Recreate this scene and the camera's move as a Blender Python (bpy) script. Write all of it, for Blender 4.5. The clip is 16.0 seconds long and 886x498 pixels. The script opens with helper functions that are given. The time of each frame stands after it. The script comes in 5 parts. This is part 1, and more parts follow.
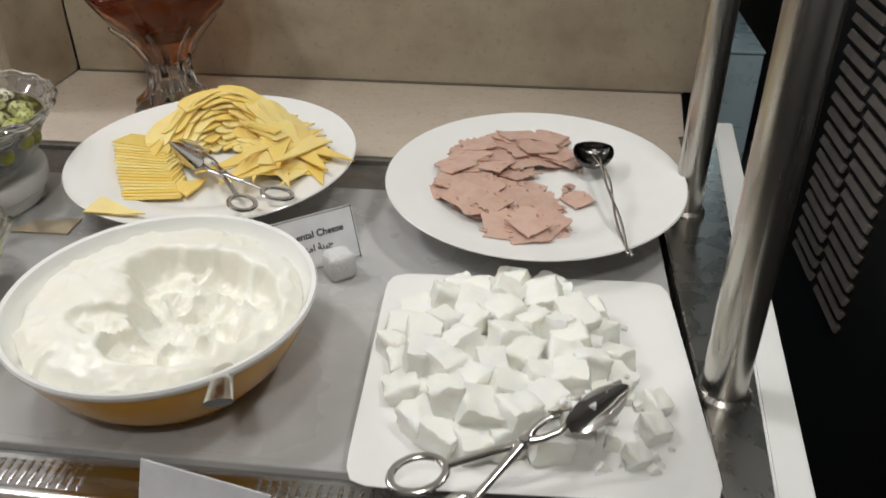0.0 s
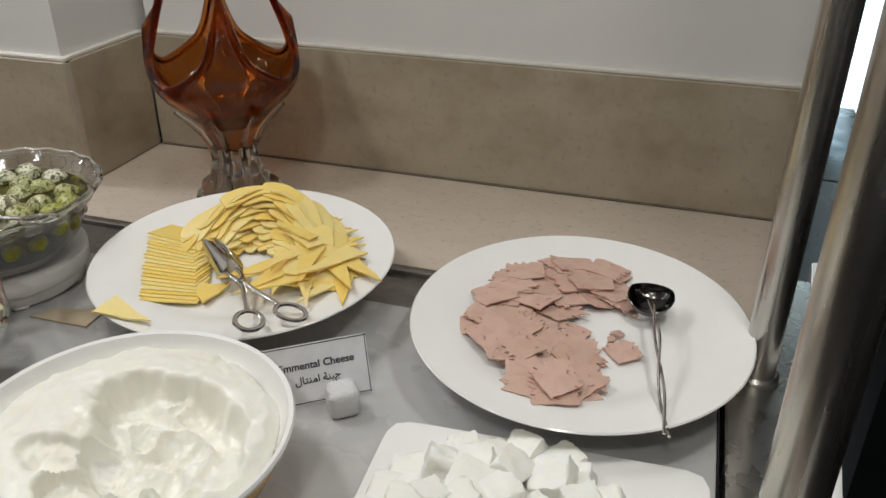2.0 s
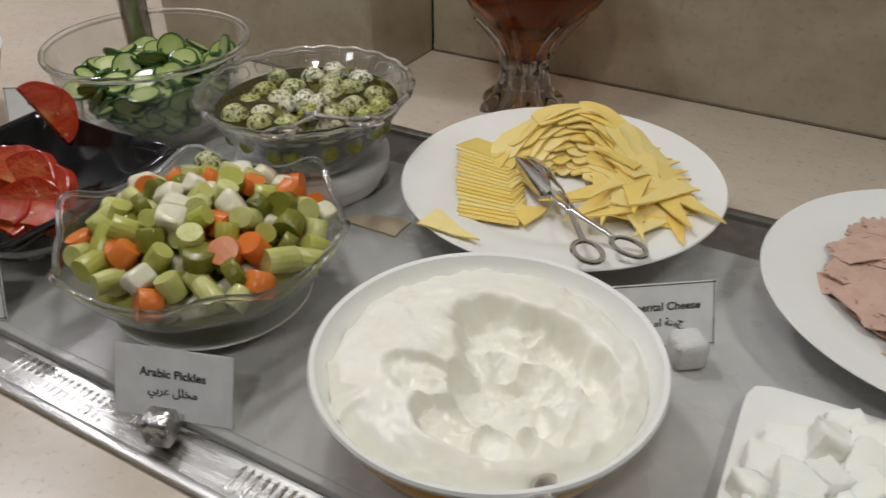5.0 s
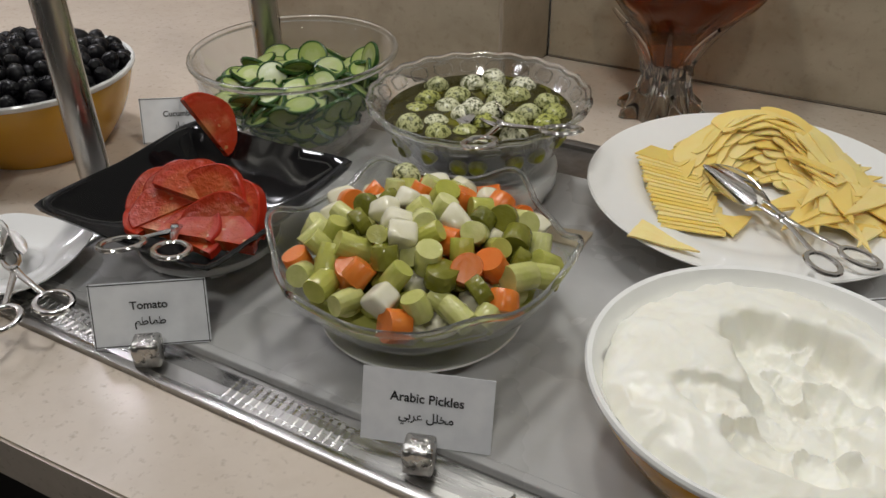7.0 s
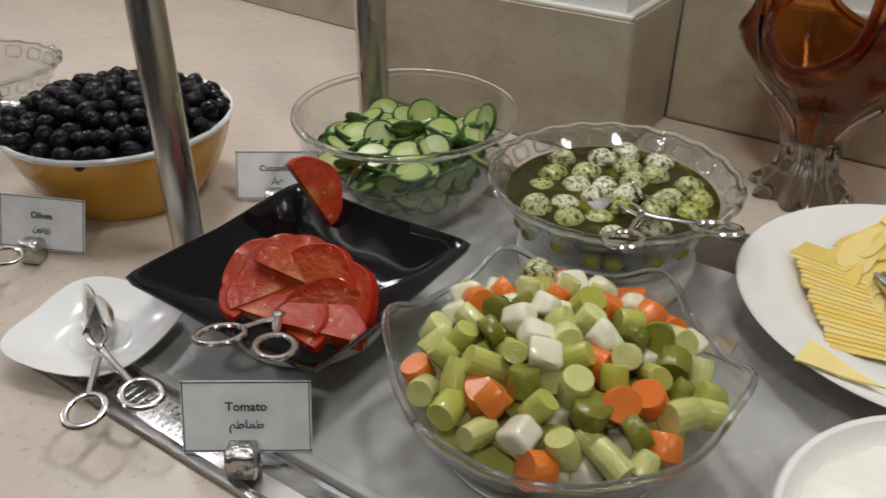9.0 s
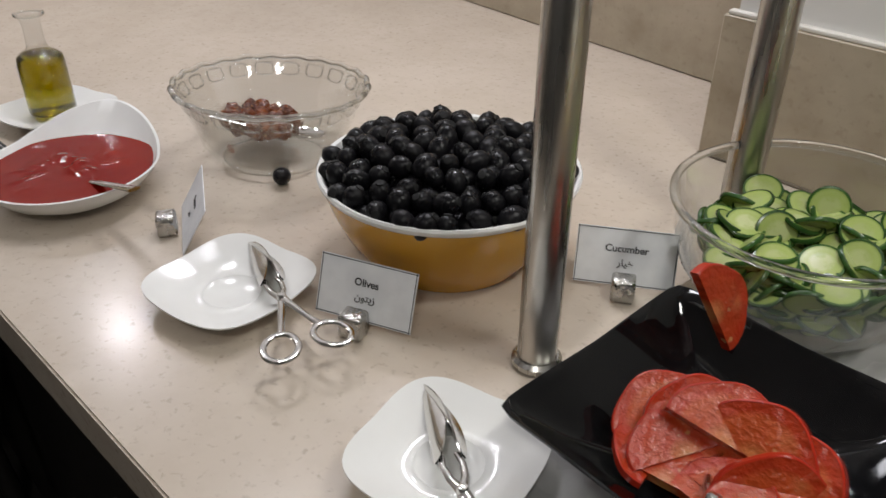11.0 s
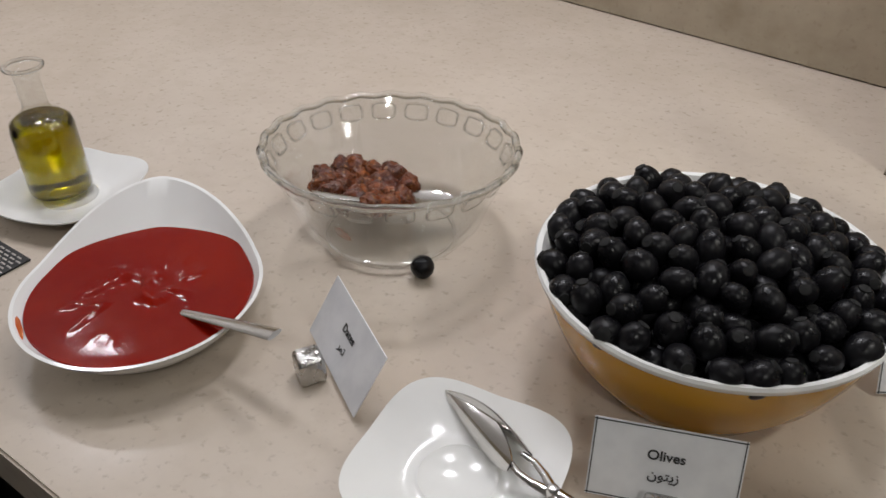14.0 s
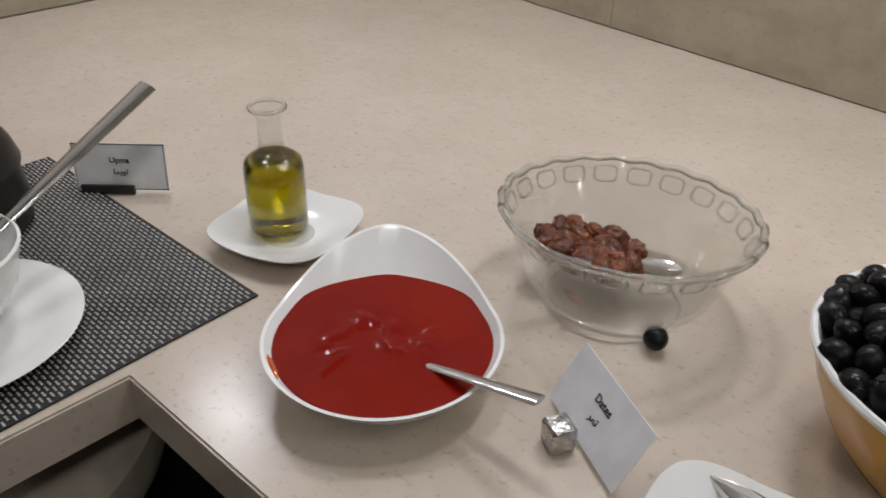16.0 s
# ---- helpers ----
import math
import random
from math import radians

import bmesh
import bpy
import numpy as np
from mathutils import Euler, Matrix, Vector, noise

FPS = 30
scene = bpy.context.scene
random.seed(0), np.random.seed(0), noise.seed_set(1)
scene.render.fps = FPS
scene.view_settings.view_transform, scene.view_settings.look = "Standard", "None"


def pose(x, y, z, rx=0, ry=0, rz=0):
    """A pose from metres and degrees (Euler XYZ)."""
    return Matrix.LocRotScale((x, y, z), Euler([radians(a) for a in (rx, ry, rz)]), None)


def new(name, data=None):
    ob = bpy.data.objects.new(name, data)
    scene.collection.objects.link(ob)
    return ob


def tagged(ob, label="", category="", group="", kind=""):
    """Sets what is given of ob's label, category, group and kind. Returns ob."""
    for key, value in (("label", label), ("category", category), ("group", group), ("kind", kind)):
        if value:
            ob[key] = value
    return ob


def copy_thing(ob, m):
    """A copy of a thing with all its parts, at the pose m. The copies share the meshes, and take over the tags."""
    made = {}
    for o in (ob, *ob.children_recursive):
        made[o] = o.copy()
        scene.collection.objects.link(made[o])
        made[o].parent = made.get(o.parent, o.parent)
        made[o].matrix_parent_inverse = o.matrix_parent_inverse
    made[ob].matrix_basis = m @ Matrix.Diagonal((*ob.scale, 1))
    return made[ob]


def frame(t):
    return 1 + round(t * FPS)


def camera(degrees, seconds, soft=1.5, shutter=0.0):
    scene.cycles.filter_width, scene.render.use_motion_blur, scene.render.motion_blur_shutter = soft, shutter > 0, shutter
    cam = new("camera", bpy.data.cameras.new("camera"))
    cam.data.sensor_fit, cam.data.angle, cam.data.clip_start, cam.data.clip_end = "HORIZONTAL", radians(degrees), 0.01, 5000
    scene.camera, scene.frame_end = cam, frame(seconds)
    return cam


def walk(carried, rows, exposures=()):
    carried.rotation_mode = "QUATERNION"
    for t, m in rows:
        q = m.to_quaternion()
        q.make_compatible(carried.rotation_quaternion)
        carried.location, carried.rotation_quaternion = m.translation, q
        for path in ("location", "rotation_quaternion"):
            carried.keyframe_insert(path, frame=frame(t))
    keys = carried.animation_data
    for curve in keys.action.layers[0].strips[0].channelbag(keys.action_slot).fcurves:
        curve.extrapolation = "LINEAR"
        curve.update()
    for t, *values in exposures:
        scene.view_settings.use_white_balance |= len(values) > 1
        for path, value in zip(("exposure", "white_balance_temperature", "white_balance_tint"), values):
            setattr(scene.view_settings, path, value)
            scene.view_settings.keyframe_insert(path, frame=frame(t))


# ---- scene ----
cam = camera(57.4, 16.0, shutter=0.22)
METRES, EYE, TILT, LEAN, TURN = 1.48, 1.3292, 0.0, 0.0, 7.1
ROWS = [
    (0.0, 0.0, 0.0, 0.0, -0.18, -32.33, 0.28),
    (0.5, 0.0146, 0.0401, 0.011, 3.87, -29.96, 0.3),
    (1.0, 0.0212, 0.0512, 0.0143, 6.22, -29.1, 0.08),
    (1.5, 0.0366, 0.0613, 0.0146, 7.93, -28.7, -0.15),
    (2.0, 0.0556, 0.0757, 0.0139, 10.29, -28.22, -0.19),
    (2.5, 0.0633, 0.0969, 0.0137, 11.52, -28.1, -0.15),
    (3.0, 0.06, 0.1055, 0.0103, 12.64, -28.1, -0.2),
    (3.5, 0.0628, 0.1043, 0.0101, 14.91, -28.64, -0.19),
    (4.0, 0.0509, 0.1009, 0.0048, 18.02, -29.85, -0.2),
    (4.5, 0.0194, 0.0956, 0.0013, 21.79, -31.8, -0.15),
    (5.0, -0.0562, 0.0821, -0.0031, 22.87, -33.68, 0.31),
    (7.5, -0.1861, 0.0504, -0.0072, 21.84, -33.32, 0.56),
    (8.0, -0.1986, 0.0574, -0.0051, 21.77, -33.09, 0.32),
    (8.5, -0.2138, 0.0747, -0.0026, 22.3, -32.03, -0.13),
    (9.0, -0.243, 0.0966, -0.0012, 27.01, -31.91, -0.35),
    (9.5, -0.2713, 0.1057, -0.0031, 35.0, -32.23, -0.29),
    (10.0, -0.313, 0.1173, -0.0038, 41.72, -31.82, -0.41),
    (12.5, -0.5454, 0.1405, -0.0073, 36.59, -32.98, -0.25),
    (13.0, -0.5793, 0.1652, -0.0077, 36.42, -34.45, -0.04),
    (13.5, -0.622, 0.1604, -0.0016, 34.01, -35.81, 0.33),
    (14.0, -0.6533, 0.1569, -0.0025, 30.86, -35.85, 0.3),
    (14.5, -0.682, 0.1468, -0.0012, 30.36, -35.63, 0.33),
    (15.0, -0.6971, 0.1418, -0.0001, 31.45, -35.04, 0.2),
    (15.5, -0.7176, 0.1277, -0.0015, 33.32, -33.92, -0.49),
    (16.0, -0.7374, 0.1131, 0.0024, 37.51, -32.83, -0.9),
]
walk(cam, [(t, pose(0, 0, EYE, TILT, LEAN, TURN) @ pose(METRES * x, METRES * y, METRES * z, 90 + pitch, roll, yaw)) for t, x, y, z, yaw, pitch, roll in ROWS],
     exposures=((0.0, 0.18), (0.5, 0.12), (1.5, 0.04), (3.5, 0.0), (4.5, -0.06), (5.0, -0.12), (7.5, -0.06), (8.0, -0.03), (9.5, 0.06), (10.0, 0.08), (12.5, 0.02), (13.5, -0.06), (16.0, -0.08)))

# ---- world and lamps ----
world = bpy.data.worlds.new("world")
world.use_nodes = True
world.node_tree.nodes["Background"].inputs[0].default_value = (1.0, 0.93, 0.85, 1)
world.node_tree.nodes["Background"].inputs[1].default_value = 0.03
scene.world = world
scene.view_settings.exposure = 0.0

TOP = 0.9          # height of the counter's surface
CEIL = 2.7


def downlight(x, y, watts, size=0.09, z=CEIL - 0.03, col=(0.985, 0.975, 0.925)):
    if x < -1.2:
        col = (0.99, 0.985, 1.05)
    data = bpy.data.lights.new("downlight", "AREA")
    data.shape, data.size, data.energy, data.color = "DISK", size, watts, col
    ob = new("downlight", data)
    ob.matrix_world = pose(x, y, z)
    return ob


# pendants over the counter, then softer unseen fill lights added over walkway and counter
for lx, ly, lw in ((-2.20, 0.58, 1.5), (-1.42, 0.82, 1.45), (-0.60, 0.64, 1.5), (0.20, 0.60, 1.35)):
    downlight(lx, ly, lw, 0.10, 1.62)
for lx, ly, lw in ((0.0, -0.75, 9.6), (-1.4, -0.75, 1.6), (-0.15, 0.50, 3.0), (-1.35, 0.95, 4.6), (-2.1, 0.85, 6.0)):
    downlight(lx, ly, lw, 0.22)

# ---- materials ----


class Mat:
    """A small wrapper round a principled node material."""

    def __init__(self, name, col, rough=0.5, metal=0.0, spec=0.5):
        self.m = bpy.data.materials.new(name)
        self.m.use_nodes = True
        self.n, self.l = self.m.node_tree.nodes, self.m.node_tree.links
        self.b = self.n["Principled BSDF"]
        self.out = self.n["Material Output"]
        self.set("Base Color", (*col, 1)).set("Roughness", rough).set("Metallic", metal).set("Specular IOR Level", spec)
        self.tc = self.n.new("ShaderNodeTexCoord")
        self.col = None
        self.height = None
        self.base = col

    def set(self, key, value):
        self.b.inputs[key].default_value = value
        return self

    def noise(self, scale, detail=4.0, stretch=None, rough=0.55):
        nz = self.n.new("ShaderNodeTexNoise")
        nz.inputs["Scale"].default_value, nz.inputs["Detail"].default_value = scale, detail
        nz.inputs["Roughness"].default_value = rough
        if stretch:
            mp = self.n.new("ShaderNodeMapping")
            mp.inputs["Scale"].default_value = stretch
            self.l.new(self.tc.outputs["Object"], mp.inputs[0])
            self.l.new(mp.outputs[0], nz.inputs["Vector"])
        else:
            self.l.new(self.tc.outputs["Object"], nz.inputs["Vector"])
        return nz.outputs["Fac"]

    def ramp(self, fac, lo, hi):
        r = self.n.new("ShaderNodeMapRange")
        r.inputs["From Min"].default_value, r.inputs["From Max"].default_value = lo, hi
        self.l.new(fac, r.inputs["Value"])
        return r.outputs["Result"]

    def tint(self, fac, col, amount=1.0):
        """Mix a second colour in where fac is high."""
        mx = self.n.new("ShaderNodeMix")
        mx.data_type = "RGBA"
        ml = self.n.new("ShaderNodeMath")
        ml.operation = "MULTIPLY"
        ml.inputs[1].default_value = amount
        self.l.new(fac, ml.inputs[0])
        self.l.new(ml.outputs[0], mx.inputs["Factor"])
        if self.col is None:
            mx.inputs["A"].default_value = (*self.base, 1)
        else:
            self.l.new(self.col, mx.inputs["A"])
        mx.inputs["B"].default_value = (*col, 1)
        self.col = mx.outputs["Result"]
        self.l.new(self.col, self.b.inputs["Base Color"])
        return self

    def random(self, col, amount=1.0):
        oi = self.n.new("ShaderNodeObjectInfo")
        return self.tint(oi.outputs["Random"], col, amount)

    def island(self, col, amount=1.0):
        g = self.n.new("ShaderNodeNewGeometry")
        return self.tint(g.outputs["Random Per Island"], col, amount)

    def mottled(self, col, scale, amount=1.0, lo=0.35, hi=0.65, detail=4.0, stretch=None):
        return self.tint(self.ramp(self.noise(scale, detail, stretch), lo, hi), col, amount)

    def radial(self, col, lo, hi, amount=1.0):
        """Tint towards col from radius lo to hi round the piece's own middle."""
        ln = self.n.new("ShaderNodeVectorMath")
        ln.operation = "LENGTH"
        self.l.new(self.tc.outputs["Object"], ln.inputs[0])
        return self.tint(self.ramp(ln.outputs["Value"], lo, hi), col, amount)

    def bump(self, scale, depth, strength=1.0, detail=4.0, stretch=None):
        bp = self.n.new("ShaderNodeBump")
        bp.inputs["Distance"].default_value, bp.inputs["Strength"].default_value = depth, strength
        self.l.new(self.noise(scale, detail, stretch), bp.inputs["Height"])
        if self.height is not None:
            self.l.new(self.height, bp.inputs["Normal"])
        self.height = bp.outputs["Normal"]
        self.l.new(self.height, self.b.inputs["Normal"])
        return self

    def gloss(self, scale, lo, hi, detail=3.0, stretch=None):
        r = self.n.new("ShaderNodeMapRange")
        r.inputs["From Min"].default_value, r.inputs["From Max"].default_value = 0.3, 0.7
        r.inputs["To Min"].default_value, r.inputs["To Max"].default_value = lo, hi
        self.l.new(self.noise(scale, detail, stretch), r.inputs["Value"])
        self.l.new(r.outputs[0], self.b.inputs["Roughness"])
        return self

    def sss(self, weight, radius, scale=0.01):
        return self.set("Subsurface Weight", weight).set("Subsurface Radius", radius).set("Subsurface Scale", scale)


def thin_glass(name, tint=(0.905, 0.91, 0.90), gloss=0.03, relief=None, shine=0.04):
    """Clear pressed glass: it lets light through and shines at grazing angles."""
    m = bpy.data.materials.new(name)
    m.use_nodes = True
    n, l = m.node_tree.nodes, m.node_tree.links
    n.remove(n["Principled BSDF"])
    tr, gl, mx, fr = (n.new(k) for k in ("ShaderNodeBsdfTransparent", "ShaderNodeBsdfGlossy", "ShaderNodeMixShader", "ShaderNodeLayerWeight"))
    tr.inputs[0].default_value = (*tint, 1)
    gl.inputs["Color"].default_value = (1, 1, 1, 1)
    gl.inputs["Roughness"].default_value = gloss
    fr.inputs["Blend"].default_value = 0.5
    pw, sc = n.new("ShaderNodeMath"), n.new("ShaderNodeMath")
    pw.operation, sc.operation = "POWER", "MULTIPLY_ADD"
    pw.inputs[1].default_value, sc.inputs[1].default_value, sc.inputs[2].default_value = 4.0, 0.9, shine
    l.new(fr.outputs["Facing"], pw.inputs[0])
    l.new(pw.outputs[0], sc.inputs[0])
    if relief:
        tc, nz, bp = n.new("ShaderNodeTexCoord"), n.new("ShaderNodeTexNoise"), n.new("ShaderNodeBump")
        nz.inputs["Scale"].default_value = relief
        bp.inputs["Distance"].default_value, bp.inputs["Strength"].default_value = 0.002, 0.22
        l.new(tc.outputs["Object"], nz.inputs["Vector"])
        l.new(nz.outputs["Fac"], bp.inputs["Height"])
        l.new(bp.outputs[0], gl.inputs["Normal"])
        l.new(bp.outputs[0], fr.inputs["Normal"])
    l.new(sc.outputs[0], mx.inputs[0])
    l.new(tr.outputs[0], mx.inputs[1])
    l.new(gl.outputs[0], mx.inputs[2])
    l.new(mx.outputs[0], n["Material Output"].inputs[0])
    return m


def solid_glass(name, col, rough=0.02, ior=1.48, absorb=1.0):
    k = Mat(name, col, rough)
    k.set("Transmission Weight", absorb).set("IOR", ior)
    return k.m


counter_mat = Mat("beige_quartz", (0.60, 0.52, 0.435), 0.22).mottled((0.52, 0.44, 0.355), 9, 0.5).mottled((0.53, 0.45, 0.365), 48, 0.45, 0.48, 0.66).mottled((0.37, 0.305, 0.24), 130, 0.6, 0.58, 0.72).gloss(14, 0.20, 0.26).m
tile_mat = Mat("sandy_limestone_tile", (0.43, 0.365, 0.275), 0.42).mottled((0.30, 0.245, 0.17), 6, 0.85, stretch=(1, 1, 2)).mottled((0.48, 0.42, 0.32), 20, 0.5).mottled((0.28, 0.22, 0.15), 110, 0.45, 0.57, 0.72).mottled((0.16, 0.12, 0.08), 260, 0.35, 0.68, 0.76).bump(180, 0.0006, 0.5).m
grout_mat = Mat("pale_grout", (0.50, 0.44, 0.36), 0.8).mottled((0.40, 0.34, 0.27), 60, 0.5).m
grille_mat = Mat("black_powder_coat", (0.012, 0.011, 0.011), 0.38).mottled((0.022, 0.02, 0.019), 60, 0.5).m
paint_mat = Mat("white_wall_paint", (0.74, 0.73, 0.71), 0.6).mottled((0.68, 0.67, 0.66), 3, 0.5).bump(90, 0.0005, 0.3).m
steel_mat = Mat("brushed_stainless_steel", (0.54, 0.52, 0.485), 0.28, 1.0).mottled((0.54, 0.52, 0.49), 40, 0.4, stretch=(1, 1, 0.05)).gloss(50, 0.24, 0.32, stretch=(1, 1, 0.1)).m
tray_mat = Mat("worn_stainless_tray", (0.56, 0.55, 0.53), 0.25, 1.0).mottled((0.42, 0.41, 0.40), 26, 0.6, stretch=(0.2, 1, 1)).gloss(40, 0.14, 0.38, stretch=(0.2, 3, 1)).bump(120, 0.0006, 0.3).m
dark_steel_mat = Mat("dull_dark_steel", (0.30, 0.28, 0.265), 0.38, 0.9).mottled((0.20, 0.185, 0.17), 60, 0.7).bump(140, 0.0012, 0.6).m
chrome_mat = Mat("polished_cutlery_steel", (0.66, 0.64, 0.61), 0.14, 1.0).gloss(60, 0.08, 0.24).m
hammered_mat = Mat("hammered_steel", (0.50, 0.49, 0.47), 0.25, 1.0).bump(160, 0.003, 0.8, 1.0).gloss(70, 0.18, 0.4).m
slab_mat = Mat("grey_marble", (0.52, 0.515, 0.51), 0.25).mottled((0.42, 0.42, 0.42), 5, 0.7, 0.4, 0.7, 7.0, (1, 2.2, 1)).mottled((0.66, 0.65, 0.64), 14, 0.5, 0.5, 0.7, 8.0).gloss(12, 0.18, 0.36).m
porcelain_mat = Mat("white_porcelain", (0.86, 0.86, 0.84), 0.12).mottled((0.82, 0.815, 0.79), 30, 0.4).gloss(35, 0.08, 0.20).m
enamel_mat = Mat("mustard_glaze", (0.62, 0.32, 0.028), 0.16).mottled((0.55, 0.26, 0.018), 18, 0.6).gloss(25, 0.10, 0.24).m
black_mat = Mat("black_glazed_melamine", (0.003, 0.003, 0.0035), 0.06, 0.0, 0.30).mottled((0.006, 0.006, 0.0065), 60, 0.6).gloss(20, 0.04, 0.10).bump(40, 0.0004, 0.15).m
dark_mat = Mat("dark_laminate", (0.015, 0.013, 0.012), 0.45).mottled((0.03, 0.026, 0.022), 12, 0.5).m
floor_mat = Mat("dark_floor_tile", (0.03, 0.027, 0.025), 0.35).mottled((0.045, 0.04, 0.036), 8, 0.5).m
ceiling_mat = Mat("matt_ceiling_paint", (0.72, 0.69, 0.65), 0.8).mottled((0.66, 0.63, 0.60), 4, 0.4).m
card_mat = Mat("matt_white_card", (0.88, 0.885, 0.91), 0.5).mottled((0.68, 0.69, 0.73), 40, 0.5).m
ink_mat = Mat("black_ink", (0.02, 0.02, 0.022), 0.6).mottled((0.04, 0.04, 0.04), 300, 0.4).m
laminate_mat = Mat("laminated_card", (0.89, 0.90, 0.92), 0.22).mottled((0.66, 0.67, 0.70), 30, 0.5).m
glass_mat = thin_glass("clear_pressed_glass", (0.945, 0.95, 0.945), 0.06, 70, 0.075)
plain_glass_mat = thin_glass("clear_plain_glass", (0.95, 0.955, 0.95))
rim_glass_mat = solid_glass("clear_thick_glass", (0.90, 0.91, 0.90), 0.02, 1.52)

# ---- mesh helpers ----


def part(name, bm, material, parent=None, label="", smooth=True):
    """Links a bmesh as one mesh object under a thing or a part."""
    me = bpy.data.meshes.new(name)
    bmesh.ops.recalc_face_normals(bm, faces=bm.faces)
    if smooth:
        for f in bm.faces:
            f.smooth = True
    bm.to_mesh(me)
    bm.free()
    me.materials.append(material)
    ob = new(name, me)
    if smooth:
        me.set_sharp_from_angle(angle=radians(42))
    if parent is not None:
        ob.parent = parent
    if label:
        ob["label"] = label
    return ob


def thing(name, m, label, category, group=""):
    """An empty at a thing's base, to carry its parts."""
    ob = new(name)
    ob.empty_display_size = 0.02
    ob.matrix_world = m
    return tagged(ob, label, category, group)


def lathe(profile, seg=64, wave=None):
    """A turned form from (radius, height) pairs; wave(angle, i) may return a factor and a lift."""
    bm = bmesh.new()
    rings = []
    for i, (r, z) in enumerate(profile):
        if r < 1e-6:
            rings.append([bm.verts.new((0, 0, z))])
            continue
        ring = []
        for k in range(seg):
            a = 2 * math.pi * k / seg
            f, dz = wave(a, i) if wave else (1.0, 0.0)
            ring.append(bm.verts.new((r * f * math.cos(a), r * f * math.sin(a), z + dz)))
        rings.append(ring)
    for a, b in zip(rings, rings[1:]):
        if len(a) == 1 and len(b) == 1:
            continue
        for k in range(seg):
            j = (k + 1) % seg
            if len(a) == 1:
                bm.faces.new((a[0], b[k], b[j]))
            elif len(b) == 1:
                bm.faces.new((a[k], b[0], a[j]))
            else:
                bm.faces.new((a[k], b[k], b[j], a[j]))
    return bm


def box(x0, x1, y0, y1, z0, z1, bevel=0.0, segs=2):
    bm = bmesh.new()
    bmesh.ops.create_cube(bm, size=1)
    bmesh.ops.scale(bm, vec=(x1 - x0, y1 - y0, z1 - z0), verts=bm.verts)
    bmesh.ops.translate(bm, vec=((x0 + x1) / 2, (y0 + y1) / 2, (z0 + z1) / 2), verts=bm.verts)
    if bevel:
        bmesh.ops.bevel(bm, geom=list(bm.edges), offset=bevel, segments=segs, affect="EDGES", profile=0.5)
    return bm


def join(*parts_):
    """One bmesh out of several."""
    out = bmesh.new()
    for b in parts_:
        me = bpy.data.meshes.new("tmp")
        b.to_mesh(me)
        b.free()
        out.from_mesh(me)
        bpy.data.meshes.remove(me)
    return out


def moved(bm, m):
    bmesh.ops.transform(bm, matrix=m, verts=bm.verts)
    return bm


def tube(points, radii, seg=10, flat=1.0, closed=False):
    """A sweep along points; radii: one or a list; flat squeezes it along z."""
    pts = [Vector(p) for p in points]
    rad = radii if isinstance(radii, (list, tuple)) else [radii] * len(pts)
    bm = bmesh.new()
    rings = []
    n = len(pts)
    for i, p in enumerate(pts):
        if closed:
            d = (pts[(i + 1) % n] - pts[i - 1]).normalized()
        else:
            d = (pts[min(i + 1, n - 1)] - pts[max(i - 1, 0)]).normalized()
        up = Vector((0, 0, 1)) if abs(d.z) < 0.95 else Vector((1, 0, 0))
        side = d.cross(up).normalized()
        up = side.cross(d).normalized()
        ring = [bm.verts.new(p + rad[i] * (math.cos(2 * math.pi * k / seg) * side + flat * math.sin(2 * math.pi * k / seg) * up)) for k in range(seg)]
        rings.append(ring)
    pairs = list(zip(rings, rings[1:]))
    if closed:
        pairs.append((rings[-1], rings[0]))
    for a, b in pairs:
        for k in range(seg):
            j = (k + 1) % seg
            bm.faces.new((a[k], a[j], b[j], b[k]))
    if not closed:
        bm.faces.new(rings[0][::-1])
        bm.faces.new(rings[-1])
    return bm


def mesh_of(bm, material, name, smooth=True):
    """Mesh data to be shared by many alike objects."""
    me = bpy.data.meshes.new(name)
    bmesh.ops.recalc_face_normals(bm, faces=bm.faces)
    for f in bm.faces:
        f.smooth = smooth
    bm.to_mesh(me)
    bm.free()
    me.materials.append(material)
    if smooth:
        me.set_sharp_from_angle(angle=radians(50))
    return me


def item(name, me, m, label, category, group):
    ob = new(name, me)
    ob.matrix_world = m
    return tagged(ob, label, category, group)


def roughen(bm, scale, depth, seed=0.0):
    for v in bm.verts:
        v.co += depth * noise.noise_vector(v.co * scale + Vector((seed, seed * 1.7, -seed)))
    return bm


# ---- structure ----


def structure(name, bm, material, label, category, smooth=False):
    return tagged(part(name, bm, material, None, "", smooth), label, category, "", "structure")


WALL_Y, FAR_Y, COL_Y = 1.12, 1.19, 0.952       # faces of the recess, the far wall and the pier
COL_L, COL_R, END_X, LEFT_X = -1.075, -0.70, 0.228, -2.61
TILE_H = 0.1685

